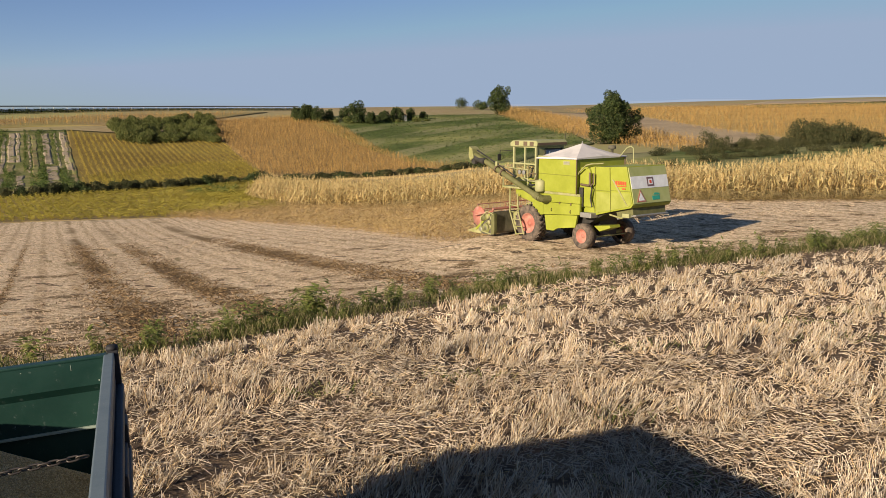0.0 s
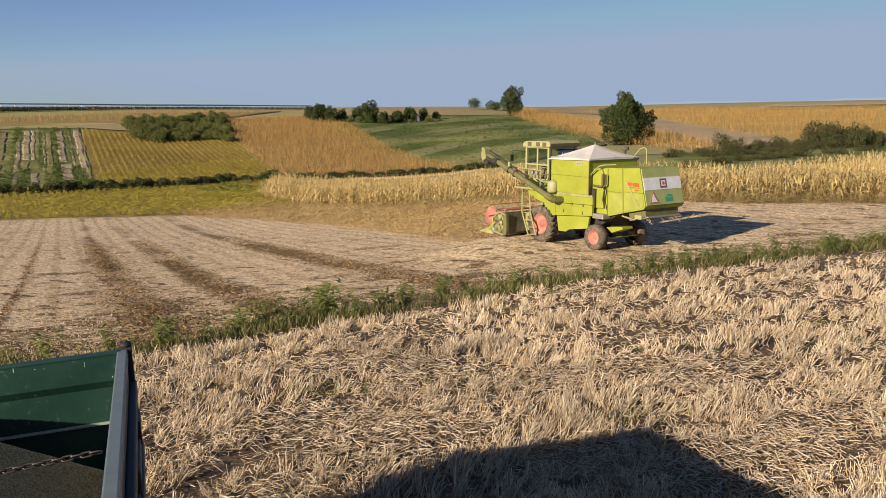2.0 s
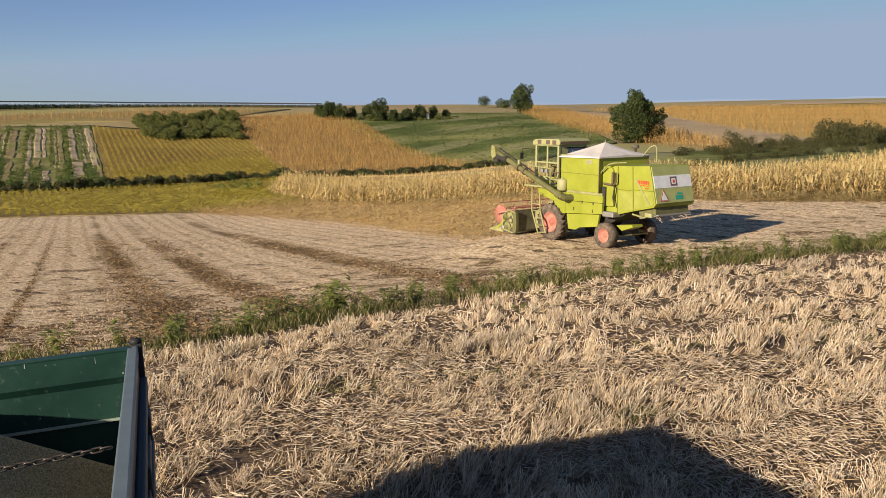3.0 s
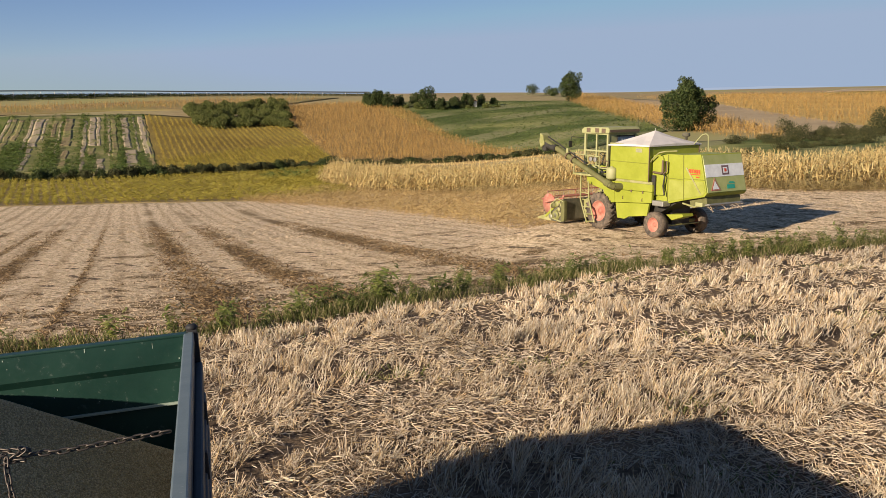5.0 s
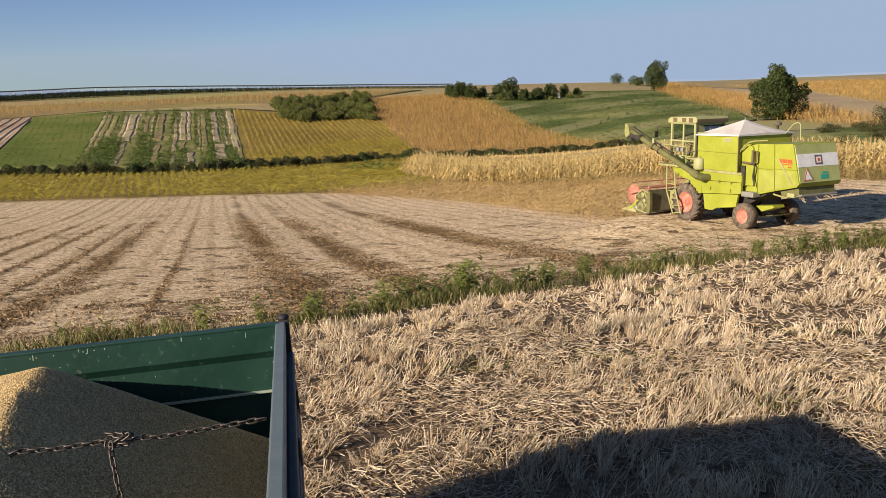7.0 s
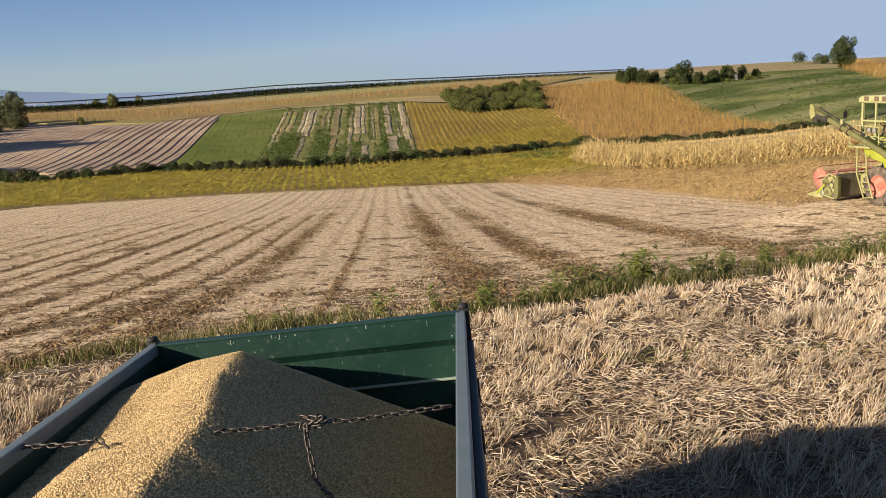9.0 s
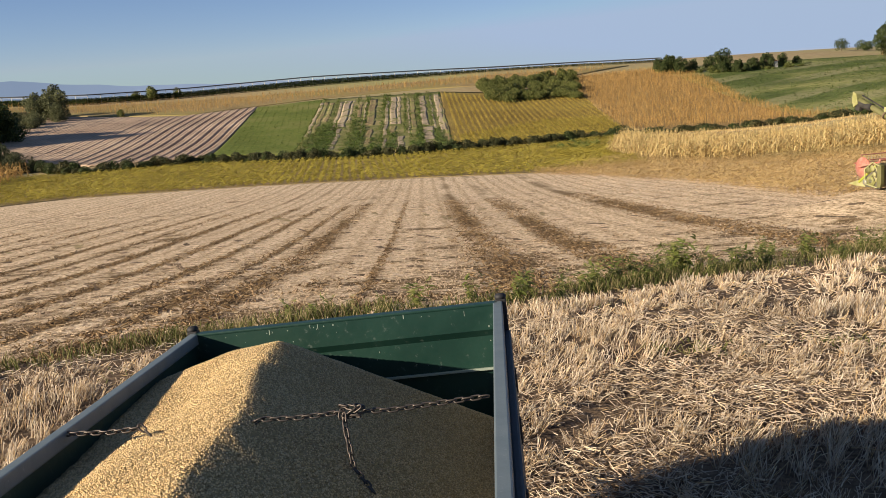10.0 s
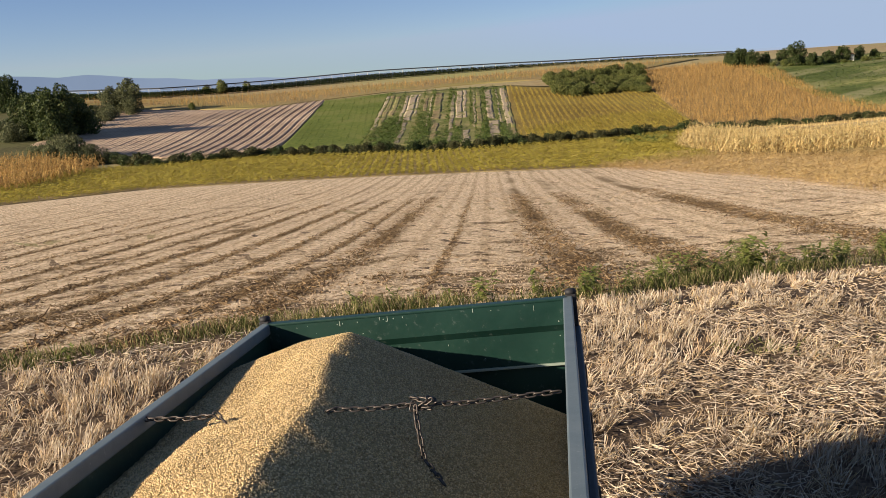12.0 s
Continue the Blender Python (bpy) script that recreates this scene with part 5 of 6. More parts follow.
def heap_z(x, y):
    """Height of the beans in the trailer, under the rim."""
    crest = 1.335 - 0.032 * y + 0.03 * np.sin(y * 2.2) + 0.02 * np.sin(y * 5.1 + 1)
    d = x - crest
    top = 0.085 - 0.035 * y - 0.40 * np.clip(0.78 - y, 0, None) ** 1.35
    far = np.abs(d)
    right = 0.5 * far * far / (far + 0.02)
    left = np.sqrt((0.25 * d) ** 2 + 0.0012) - 0.035
    z = top - np.where(d > 0, left, right)
    z = z + 0.03 * np.exp(-((x - 1.66) / 0.17) ** 2) * np.sin(y * 3.0 + 0.6)
    z = z + 0.002 * np.sin(x * 23 + 3 * np.sin(y * 11))
    return np.maximum(z, -TD + 0.02)


hx, hy = np.meshgrid(np.linspace(0.02, TW - 0.02, 170), np.linspace(0.03, TL - 0.05, 330), indexing="ij")
hz = heap_z(hx, hy) + rng.normal(0, 0.0025, hx.shape)
nx, ny = hx.shape
i, j = np.meshgrid(np.arange(nx - 1), np.arange(ny - 1), indexing="ij")
q = np.stack([i * ny + j, (i + 1) * ny + j, (i + 1) * ny + j + 1, i * ny + j + 1], -1).reshape(-1, 4)
heap = arrays("grain_heap", np.stack([hx, hy, hz], -1).reshape(-1, 3), q, mb, "golden heap of harvested soybeans filling the trailer", "grain", "stuff", shade=True)
heap.matrix_basis = trailer_m
bv = np.array([(1, 0, 0), (-1, 0, 0), (0, 1, 0), (0, -1, 0), (0, 0, 1), (0, 0, -1)]) * 0.0052
bf = np.array([(0, 2, 4), (2, 1, 4), (1, 3, 4), (3, 0, 4), (2, 0, 5), (1, 2, 5), (3, 1, 5), (0, 3, 5)])
n = 46000
bxy = np.stack([rng.uniform(0.04, TW - 0.05, n), 0.05 + 3.0 * rng.uniform(0, 1, n) ** 0.9], -1)
v, f = strewn([(bv, bf)], bxy, heap_z(bxy[:, 0], bxy[:, 1]) + 0.0015, rng.uniform(0.8, 1.15, n), 0.0)
loose = arrays("loose_beans", v, f, m_bean, "single yellow soybeans on top of the heap", "grain", "stuff", shade=True)
loose.matrix_basis = trailer_m


# ---- chain across the trailer ----
def link_mesh():
    bm = bmesh.new()
    pts = []
    for k in range(16):
        a = 2 * math.pi * k / 16
        x = 0.011 * math.cos(a)
        pts.append(Vector((x, 0.0, 0.013 * math.sin(a) + (0.011 if math.sin(a) > 0 else -0.011))))
    rings = []
    for k, p in enumerate(pts):
        t = (pts[(k + 1) % 16] - pts[k - 1]).normalized()
        s = Vector((0, 1, 0))
        o = t.cross(s)
        rings.append([bm.verts.new(p + (s * math.cos(b) + o * math.sin(b)) * 0.0045) for b in (0, 1.05, 2.09, 3.14, 4.19, 5.24)])
    for k in range(16):
        a, b = rings[k], rings[(k + 1) % 16]
        for m in range(6):
            bm.faces.new((a[m], a[(m + 1) % 6], b[(m + 1) % 6], b[m]))
    me = bpy.data.meshes.new("link")
    bm.to_mesh(me)
    bm.free()
    me.materials.append(m_chain)
    return smooth(me)


LINK = link_mesh()
chain = thing("load_chain", "rusty steel chain stretched across the load, knotted at the middle", "chain", trailer_m)


def run_chain(points, parent):
    p = [Vector(q) for q in points]
    d = [0.0]
    for a, b in zip(p, p[1:]):
        d.append(d[-1] + (b - a).length)
    n = max(2, int(d[-1] / 0.036))
    for k in range(n):
        s = d[-1] * (k + 0.5) / n
        i = max(j for j in range(len(d) - 1) if d[j] <= s)
        t = (s - d[i]) / (d[i + 1] - d[i])
        way = (p[i + 1] - p[i]).normalized()
        ob = new("link", LINK)
        ob.parent = parent
        ob.matrix_basis = Matrix.Translation(p[i].lerp(p[i + 1], t)) @ way.to_track_quat("Z", "Y").to_matrix().to_4x4() @ Matrix.Rotation(radians(45 + 90 * (k % 2)), 4, "Z")


def on_heap(x, y, up=0.006):
    return (x, y, float(heap_z(np.array(x), np.array(y))) + up)


CY = 2.04
run_chain([(0.06, CY, -0.012), (0.29, CY, -0.022), (0.50, CY + 0.01, -0.028), (0.66, CY + 0.01, -0.018)], chain)
run_chain([(0.72, CY + 0.01, -0.016), (0.94, CY + 0.01, -0.022), (1.10, CY + 0.01, -0.012), (1.16, CY + 0.02, -0.03)], chain)
run_chain([on_heap(1.62, CY + 0.01, 0.008), (1.66, CY, 0.0), (1.82, CY - 0.01, -0.008), (TW - 0.01, CY - 0.03, 0.0)], chain)
run_chain([(0.66, CY + 0.02, 0.012), (0.63, CY, -0.005), (0.66, CY + 0.03, -0.035), (0.73, CY + 0.02, -0.03), (0.72, CY, 0.008), (0.65, CY + 0.03, 0.0), (0.70, CY + 0.02, -0.03)], chain)
run_chain([(0.715, CY + 0.02, -0.02), (0.71, CY + 0.06, -0.07)] + [on_heap(0.71 - 0.30 * t, CY + 0.08 + 0.46 * t, 0.008) for t in (0.08, 0.2, 0.32, 0.42)], chain)

# ---- combine harvester: x ahead, y to its left, z up from the ground under the rear axle ----
m_lime = paint("lime_green_paint", (0.275, 0.305, 0.028), 0.45, 0.0, (0.34, 0.30, 0.12), 0.3, 1.1, (0.42, 0.41, 0.11), 0.22)
m_lime_dusty = paint("dusty_lime_paint", (0.25, 0.25, 0.085), 0.65, 0.0, (0.40, 0.33, 0.22), 0.3, 2.0, (0.48, 0.42, 0.28), 0.5)
m_lime_pale = paint("bleached_lime_paint", (0.29, 0.315, 0.05), 0.5, 0.0, (0.36, 0.31, 0.16), 0.3, 2.0, (0.38, 0.37, 0.14), 0.35)
m_seam = paint("shaded_seam", (0.17, 0.18, 0.025), 0.6)
m_auger = paint("dull_olive_paint", (0.12, 0.12, 0.04), 0.65, 0.0, (0.22, 0.18, 0.11), 0.3, 3.0, (0.20, 0.18, 0.09), 0.5)
m_rear = paint("dusty_green_door", (0.36, 0.40, 0.14), 0.6, 0.0, (0.36, 0.31, 0.2), 0.3, 2.0, (0.40, 0.38, 0.22), 0.5)
m_tarp = paint("grey_white_tarpaulin", (0.62, 0.58, 0.55), 0.8, 0.0, None, 0.0, 2.0, (0.50, 0.46, 0.42), 0.4)
m_red = paint("faded_red_paint", (0.42, 0.135, 0.095), 0.75, 0.0, (0.42, 0.30, 0.21), 0.4, 3.0, (0.44, 0.30, 0.23), 0.85)
m_brown = paint("brown_pipe", (0.13, 0.09, 0.055), 0.6)
m_black = paint("black_metal", (0.025, 0.024, 0.022), 0.6, 0.0, None, 0.0, 4.0, (0.10, 0.085, 0.06), 0.4)
m_steel = paint("dull_steel", (0.34, 0.33, 0.30), 0.45, 0.5, (0.25, 0.17, 0.1), 0.4, 5.0)
m_white = paint("white_board", (0.74, 0.76, 0.76), 0.6)
m_curtain = paint("blue_grey_cloth", (0.36, 0.42, 0.48), 0.9)
m_pale = paint("pale_lime_tank", (0.33, 0.335, 0.15), 0.55, 0.0, None, 0.0, 3.0, (0.36, 0.32, 0.2), 0.5)
m_grime = paint("dusty_dark_sheet", (0.085, 0.08, 0.055), 0.8, 0.0, None, 0.0, 3.0, (0.20, 0.17, 0.12), 0.7)
m_teal = paint("teal_print", (0.03, 0.33, 0.24), 0.6)
m_navy = paint("dark_print", (0.16, 0.10, 0.11), 0.6)
m_letter = paint("red_print", (0.62, 0.08, 0.03), 0.6)
m_glass, gn_, gl_, gb_ = shader("cab_glass", 0.04, 0.0, 0.5)
gb_.inputs["Base Color"].default_value = (0.80, 0.86, 0.84, 1)
gb_.inputs["Transmission Weight"].default_value = 1.0
gb_.inputs["IOR"].default_value = 1.08

CO = Matrix.Translation((6.62, 38.55, -2.33)) @ Matrix.Rotation(radians(127), 4, "Z")
comb = thing("combine_harvester", "old lime-green combine harvester with red wheels, cutting soybeans", "combine harvester", CO)


def panel(points, y0, y1, material=None, label="", name="panel", parent=None, bevel=0.012):
    return part(name, prism(points, y0, y1, bevel), material or m_lime, parent or comb, label)


# grain tank and its cover
tank = part("grain_tank", box(0.24, 2.46, -1.42, 1.40, 2.22, 3.66, 0.03), m_lime, comb)
part("seam", box(0.225, 2.475, -1.435, 1.415, 2.93, 2.95, 0.004), m_seam, tank)
part("tank_lip", box(0.22, 2.48, -1.44, 1.42, 3.62, 3.68, 0.012), m_lime_dusty, tank)
for y in (1.402, -1.432):
    part("corner_strip", box(0.20, 0.235, y - 0.01, y + 0.03, 2.22, 3.66, 0.006), m_brown, tank)
bm = bmesh.new()
rim = [bm.verts.new(p) for p in ((0.17, -1.49, 3.66), (2.52, -1.49, 3.60), (2.52, 1.47, 3.60), (0.17, 1.47, 3.66))]
mids = [bm.verts.new(((a.co + b.co) / 2) + Vector((0, 0, 0.05))) for a, b in zip(rim, rim[1:] + rim[:1])]
lip = [bm.verts.new(v.co - Vector((0, 0, 0.045))) for v in rim]
peak = bm.verts.new((1.32, 0.0, 4.18))
for k in range(4):
    bm.faces.new((rim[k], mids[k], peak))
    bm.faces.new((mids[k], rim[(k + 1) % 4], peak))
    bm.faces.new((rim[k], lip[k], lip[(k + 1) % 4], rim[(k + 1) % 4], mids[k]))
bmesh.ops.subdivide_edges(bm, edges=bm.edges, cuts=2, use_grid_fill=True)
for v in bm.verts:
    if v.co.z > 3.75:
        v.co.z += 0.02 * math.sin(v.co.x * 7 + v.co.y * 5) - 0.03 * math.sin(math.pi * min(1, (v.co.z - 3.66) / 0.52))
tarp = part("tank_cover", bm, m_tarp, comb, "pale grey tarpaulin stretched to a peak")
part("cover_pole", rods([(1.32, 0, 4.12), (1.32, 0, 4.27)], 0.02), m_steel, tarp)
part("label_plate", box(0.62, 0.98, 1.402, 1.412, 3.36, 3.52, 0.002), m_pale, tank, "faded pale label plate")
for z in (3.40, 3.46):
    part("print_bar", box(0.66, 0.94, 1.413, 1.416, z, z + 0.025, 0), m_steel, tank)

# body and panels along both sides
body = part("body", prism([(2.7, 2.22), (2.7, 1.1), (1.8, 0.72), (0.3, 0.8), (-0.9, 1.46), (-2.2, 1.8), (-2.0, 2.4), (0.3, 2.22)], -0.98, 0.98, 0.02), m_black, comb, "dark threshing body")
for s in (1, -1):
    def yy(a, b):
        return (a, b) if s > 0 else (-b, -a)
    panel([(0.05, 2.12), (2.16, 2.12), (2.16, 2.22), (0.05, 2.22)], *yy(1.20, 1.37), m_lime_dusty, "", "ledge")
    up = panel([(0.0, 2.12), (2.12, 2.12), (2.12, 1.78), (0.0, 1.84)], *yy(1.30, 1.40))
    mid = panel([(0.0, 1.825), (2.12, 1.765), (2.12, 1.24), (0.0, 1.40)], *yy(1.31, 1.425))
    low = panel([(0.17, 1.36), (2.08, 1.22), (1.97, 0.60), (1.55, 0.60), (1.32, 0.72), (0.28, 0.86)], *yy(1.28, 1.38))
    for x in (0.45, 1.1, 1.75):
        part("latch", box(x, x + 0.07, *yy(1.425, 1.45), 1.74, 1.84, 0.008), m_brown, mid)
    for x in (0.5, 1.6):
        part("handle", rods([(x, s * 1.43, 1.42), (x, s * 1.47, 1.44), (x, s * 1.47, 1.52), (x, s * 1.43, 1.54)], 0.012, 6), m_brown, mid)
    panel([(2.16, 2.2), (2.7, 2.2), (3.98, 2.22), (3.9, 1.9), (2.82, 1.66), (2.80, 1.16), (2.16, 1.22)], *yy(1.12, 1.34), None, "", "shield")
    panel([(2.16, 1.75), (2.16, 1.22), (2.80, 1.16), (2.80, 1.70)], *yy(1.30, 1.40), None, "", "shield")

# added black boxes stand in for the shaded gap between tank and hood
for s in (1, -1):
    part("gap_shade", box(-0.04, 0.16, *((1.24, 1.30) if s > 0 else (-1.30, -1.24)), 1.72, 2.5, 0.01), m_black, comb, "black strip painted as shade in the gap behind the tank")

# straw hood
hood = part("straw_hood", prism([(0.26, 3.28), (-0.49, 3.36), (-1.31, 3.38), (-2.16, 3.44), (-2.52, 1.98), (-2.42, 1.86), (-1.35, 1.62), (-0.55, 1.42), (0.26, 1.42)], -1.12, 1.12, 0.02), m_lime, comb)
for s in (1, -1):
    y0, y1 = (1.122, 1.135) if s > 0 else (-1.135, -1.122)
    panel([(-1.30, 3.36), (-1.33, 3.36), (-1.42, 1.66), (-1.39, 1.65)], y0, y1 + 0.006 * s, m_seam, "", "seam", hood, 0.0)
    panel([(-0.52, 3.34), (-0.55, 3.34), (-0.58, 1.45), (-0.55, 1.44)], y0, y1 + 0.006 * s, m_seam, "", "seam", hood, 0.0)
    panel([(-0.56, 2.44), (-1.34, 2.44), (-1.34, 2.42), (-0.56, 2.42)], y0, y1, m_seam, "", "seam", hood, 0.0)
    panel([(-1.38, 2.48), (-2.40, 2.50), (-2.40, 2.48), (-1.38, 2.46)], y0, y1, m_seam, "", "seam", hood, 0.0)
    panel([(-1.44, 2.90), (-1.52, 2.90), (-2.28, 1.95), (-2.20, 1.95)], y0, y1 + 0.012 * s, m_lime_dusty, "", "brace", hood, 0.0)
    panel([(0.20, 3.20), (-0.28, 3.28), (-0.40, 3.05), (-0.42, 1.75), (0.18, 1.72), (0.20, 3.05)], *((1.125, 1.22) if s > 0 else (-1.22, -1.125)), None, "", "engine_door", hood)
    panel([(-0.62, 2.36), (-1.36, 2.38), (-1.40, 1.70), (-0.62, 1.52)], y0, y1 - 0.004 * s, m_lime_pale, "paler sun-bleached lower sheet" if s > 0 else "", "lower_sheet", hood, 0.0)
    panel([(-1.42, 2.40), (-2.36, 2.42), (-2.46, 2.04), (-2.36, 1.92), (-1.42, 1.70)], y0, y1 - 0.004 * s, m_lime_pale, "", "lower_sheet", hood, 0.0)
    # maker's lettering as plain shapes
    for k in range(5):
        x = -1.62 - 0.115 * k
        panel([(x, 2.86), (x - 0.085, 2.86), (x - 0.095, 2.72), (x - 0.01, 2.72)], y0 + 0.004 * s, y1 + 0.004 * s, m_letter, "red lettering as plain shapes" if k == 0 else "", "print_bar", hood, 0.0)
    panel([(-1.62, 2.68), (-2.18, 2.69), (-2.18, 2.66), (-1.62, 2.65)], y0 + 0.004 * s, y1 + 0.004 * s, m_letter, "", "print_bar", hood, 0.0)
    panel([(-1.98, 2.60), (-2.14, 2.60), (-2.14, 2.55), (-1.98, 2.55)], y0 + 0.004 * s, y1 + 0.004 * s, m_letter, "", "print_bar", hood, 0.0)


def rear(u0, u1, v0, v1, out, thick, material, name, label="", shape=None):
    """A plate on the sloping rear face; u to the left, v from the lower edge up."""
    a, b = Vector((-2.52, 0, 1.98)), Vector((-2.16, 0, 3.44))
    up = (b - a).normalized()
    n = Vector((-up.z, 0, up.x))
    bm = bmesh.new()
    pts = shape or [(u0, v0), (u1, v0), (u1, v1), (u0, v1)]
    lo = [bm.verts.new(a + up * v + Vector((0, u, 0)) + n * out) for u, v in pts]
    hi = [bm.verts.new(a + up * v + Vector((0, u, 0)) + n * (out + thick)) for u, v in pts]
    bm.faces.new(lo)
    bm.faces.new(hi[::-1])
    for k in range(len(pts)):
        j = (k + 1) % len(pts)
        bm.faces.new((lo[k], lo[j], hi[j], hi[k]))
    bmesh.ops.recalc_face_normals(bm, faces=bm.faces)
    return part(name, bm, material, door if name != "rear_door" else comb, label)


door = None
door = rear(-1.06, 1.06, 0.04, 1.46, 0.002, 0.03, m_rear, "rear_door", "dusty rear hood door")
rear(-1.06, 1.06, 0.62, 1.10, 0.034, 0.008, m_white, "white_board", "white board with a dark square print")
rear(-0.22, 0.16, 0.68, 1.04, 0.044, 0.004, m_navy, "square_print")
rear(-0.15, 0.09, 0.75, 0.97, 0.050, 0.003, m_white, "square_print")
rear(-0.09, 0.03, 0.80, 0.92, 0.055, 0.003, m_letter, "square_print")
rear(0, 0, 0, 0, 0.034, 0.012, m_red, "warning_triangle", "red-edged warning triangle", [(0.36, 0.10), (0.88, 0.10), (0.62, 0.58)])
rear(0, 0, 0, 0, 0.048, 0.004, m_white, "warning_triangle", "white inner triangle", [(0.45, 0.15), (0.79, 0.15), (0.62, 0.47)])
rear(-0.45, -0.02, 0.14, 0.30, 0.034, 0.006, m_teal, "teal_print", "teal green sticker")
rear(0, 0, 0, 0, 0.034, 0.006, m_teal, "teal_print", "", [(-0.50, 0.32), (-0.10, 0.34), (-0.20, 0.42), (-0.42, 0.40)])
part("straw_outlet", prism([(-1.5, 1.75), (-2.35, 1.90), (-2.42, 1.52), (-1.6, 1.40)], -0.95, 0.95, 0.02), m_auger, comb, "dull straw outlet")
part("straw_deflector", prism([(-1.55, 1.42), (-2.52, 1.60), (-2.55, 1.55), (-1.6, 1.34)], -0.9, 0.95, 0.0), m_steel, comb, "worn steel deflector under the hood")
part("rear_rail", rods([(-1.25, 1.0, 1.50), (-1.9, 1.05, 1.42), (-2.1, 1.0, 1.55)], 0.035), m_lime_dusty, comb)
part("lamp_bracket", box(-2.3, -1.95, 0.75, 1.08, 1.46, 1.62, 0.02), m_pale, comb)
bm = bmesh.new()
rs = random.Random(9)
for k in range(40):
    x, y = rs.uniform(-2.52, -2.1), rs.uniform(-0.9, 0.95)
    z = 1.56 - rs.uniform(0, 0.1)
    add_rod(bm, (x, y, z), (x - rs.uniform(-0.1, 0.25), y + rs.uniform(-0.15, 0.15), z - rs.uniform(0.04, 0.22)), 0.007, 3)
tagged(part("hanging_straw", bm, m_chaff, comb, "straw hanging from the outlet"), kind="stuff")

# engine deck: rails, pipes, step, intake
part("handrail", rods([(0.24, 1.30, 3.0), (0.10, 1.36, 3.12), (-0.25, 1.36, 3.40), (-0.55, 1.36, 3.47), (-1.15, 1.3, 3.52)], 0.028), m_lime_dusty, comb, "olive handrail over the engine")
part("pipe", rods([(0.10, 1.27, 2.62), (-0.35, 1.30, 2.60), (-0.42, 1.30, 2.66), (-0.42, 1.30, 3.12)], 0.045), m_brown, comb, "brown exhaust pipe")
part("pipe", rods([(-0.42, 1.28, 2.62), (-0.52, 1.28, 2.5), (-0.45, 1.28, 2.1), (-0.55, 1.28, 1.75)], 0.03), m_black, comb)
part("pipe", rods([(-0.60, 1.28, 3.10), (-0.60, 1.28, 2.70), (-0.46, 1.28, 2.6)], 0.03), m_brown, comb)
part("step_box", box(-0.62, -0.02, 1.0, 1.42, 1.32, 1.52, 0.03), m_steel, comb, "worn pale step beside the engine")
part("hoop_rail", rods([(0.20, -1.05, 3.62), (-0.12, -1.15, 4.02), (-0.30, -1.2, 4.08), (-0.42, -1.2, 4.0), (-0.45, -1.2, 3.4)], 0.022), m_pale, comb, "pale bent hoop rail")
part("air_intake", lathe([(0.0, 0.5), (0.15, 0.48), (0.17, 0.38), (0.15, 0.34), (0.06, 0.32), (0.06, 0.0)], Matrix.Translation((0.62, -1.05, 3.6)), 14), m_grime, comb, "", True)

# cab
cab = part("cab_frame", bmesh.new(), m_pale, comb, "pale lime cab frame")
bm = bmesh.new()
CX0, CX1, CY0, CY1, CZ0, CZ1 = 3.30, 4.72, -0.78, 0.76, 2.52, 4.02
for x in (CX0, CX1):
    for y in (CY0, CY1):
        add_box(bm, x - 0.05, x + 0.05, y - 0.05, y + 0.05, CZ0, CZ1, 0.012)
for z in (CZ0, CZ1 - 0.04, 2.98):
    for y in (CY0, CY1):
        if z < 2.9 or z > 3.5:
            add_box(bm, CX0, CX1, y - 0.045, y + 0.045, z - 0.05, z + 0.05, 0.01)
    for x in (CX0, CX1):
        if z < 2.9 or z > 3.5 or x == CX0:
            add_box(bm, x - 0.045, x + 0.045, CY0, CY1, z - 0.05, z + 0.05, 0.01)
add_box(bm, 3.96, 4.04, CY1 - 0.03, CY1 + 0.04, CZ0, CZ1, 0.01)
add_box(bm, CX0, CX1, CY1 - 0.02, CY1 + 0.035, 3.20, 3.26, 0.006)
add_box(bm, CX0 - 0.03, CX0 + 0.03, CY0, CY1, CZ0, 3.0, 0.01)
add_box(bm, CX0 - 0.03, CX0 + 0.03, CY1 - 0.45, CY1, 3.0, CZ1, 0.01)
bm.to_mesh(cab.data)
bm.free()
part("cab_side", box(CX0, CX1, CY1 - 0.02, CY1 + 0.03, CZ0 - 0.3, 2.62, 0.01), m_lime, comb)
part("cab_right_wall", box(CX0, CX1, CY0 - 0.03, CY0 + 0.02, CZ0 - 0.3, 3.3, 0.01), m_lime, comb)
part("cab_floor", box(CX0, CX1, CY0, CY1, CZ0 - 0.25, CZ0 - 0.05, 0.02), m_lime, comb)
roof = part("cab_roof", prism([(3.15, 4.0), (4.86, 3.96), (4.88, 4.12), (4.7, 4.22), (3.2, 4.26), (3.12, 4.16)], -0.9, 0.88, 0.03), m_pale, comb, "cream and brown cab roof")
for x in (3.35, 3.75, 4.3):
    part("roof_stripe", box(x, x + 0.24, 0.882, 0.892, 4.02, 4.2, 0), m_brown, roof)
part("roof_stripe", box(3.11, 3.125, -0.86, 0.84, 4.05, 4.16, 0), m_brown, roof)
for y in (CY0, CY1):
    for x0, x1 in ((3.36, 3.95), (4.05, 4.66)):
        for z0, z1 in ((2.60, 3.19), (3.27, 3.92)):
            ob = part("pane", box(x0, x1, y - 0.006, y + 0.006, z0, z1, 0), m_glass, cab)
            ob.visible_shadow = False
for x in (CX0, CX1):
    ob = part("pane", box(x - 0.006, x + 0.006, CY0 + 0.06, CY1 - (0.46 if x == CX0 else 0.06), 3.05, 3.92, 0), m_glass, cab)
    ob.visible_shadow = False
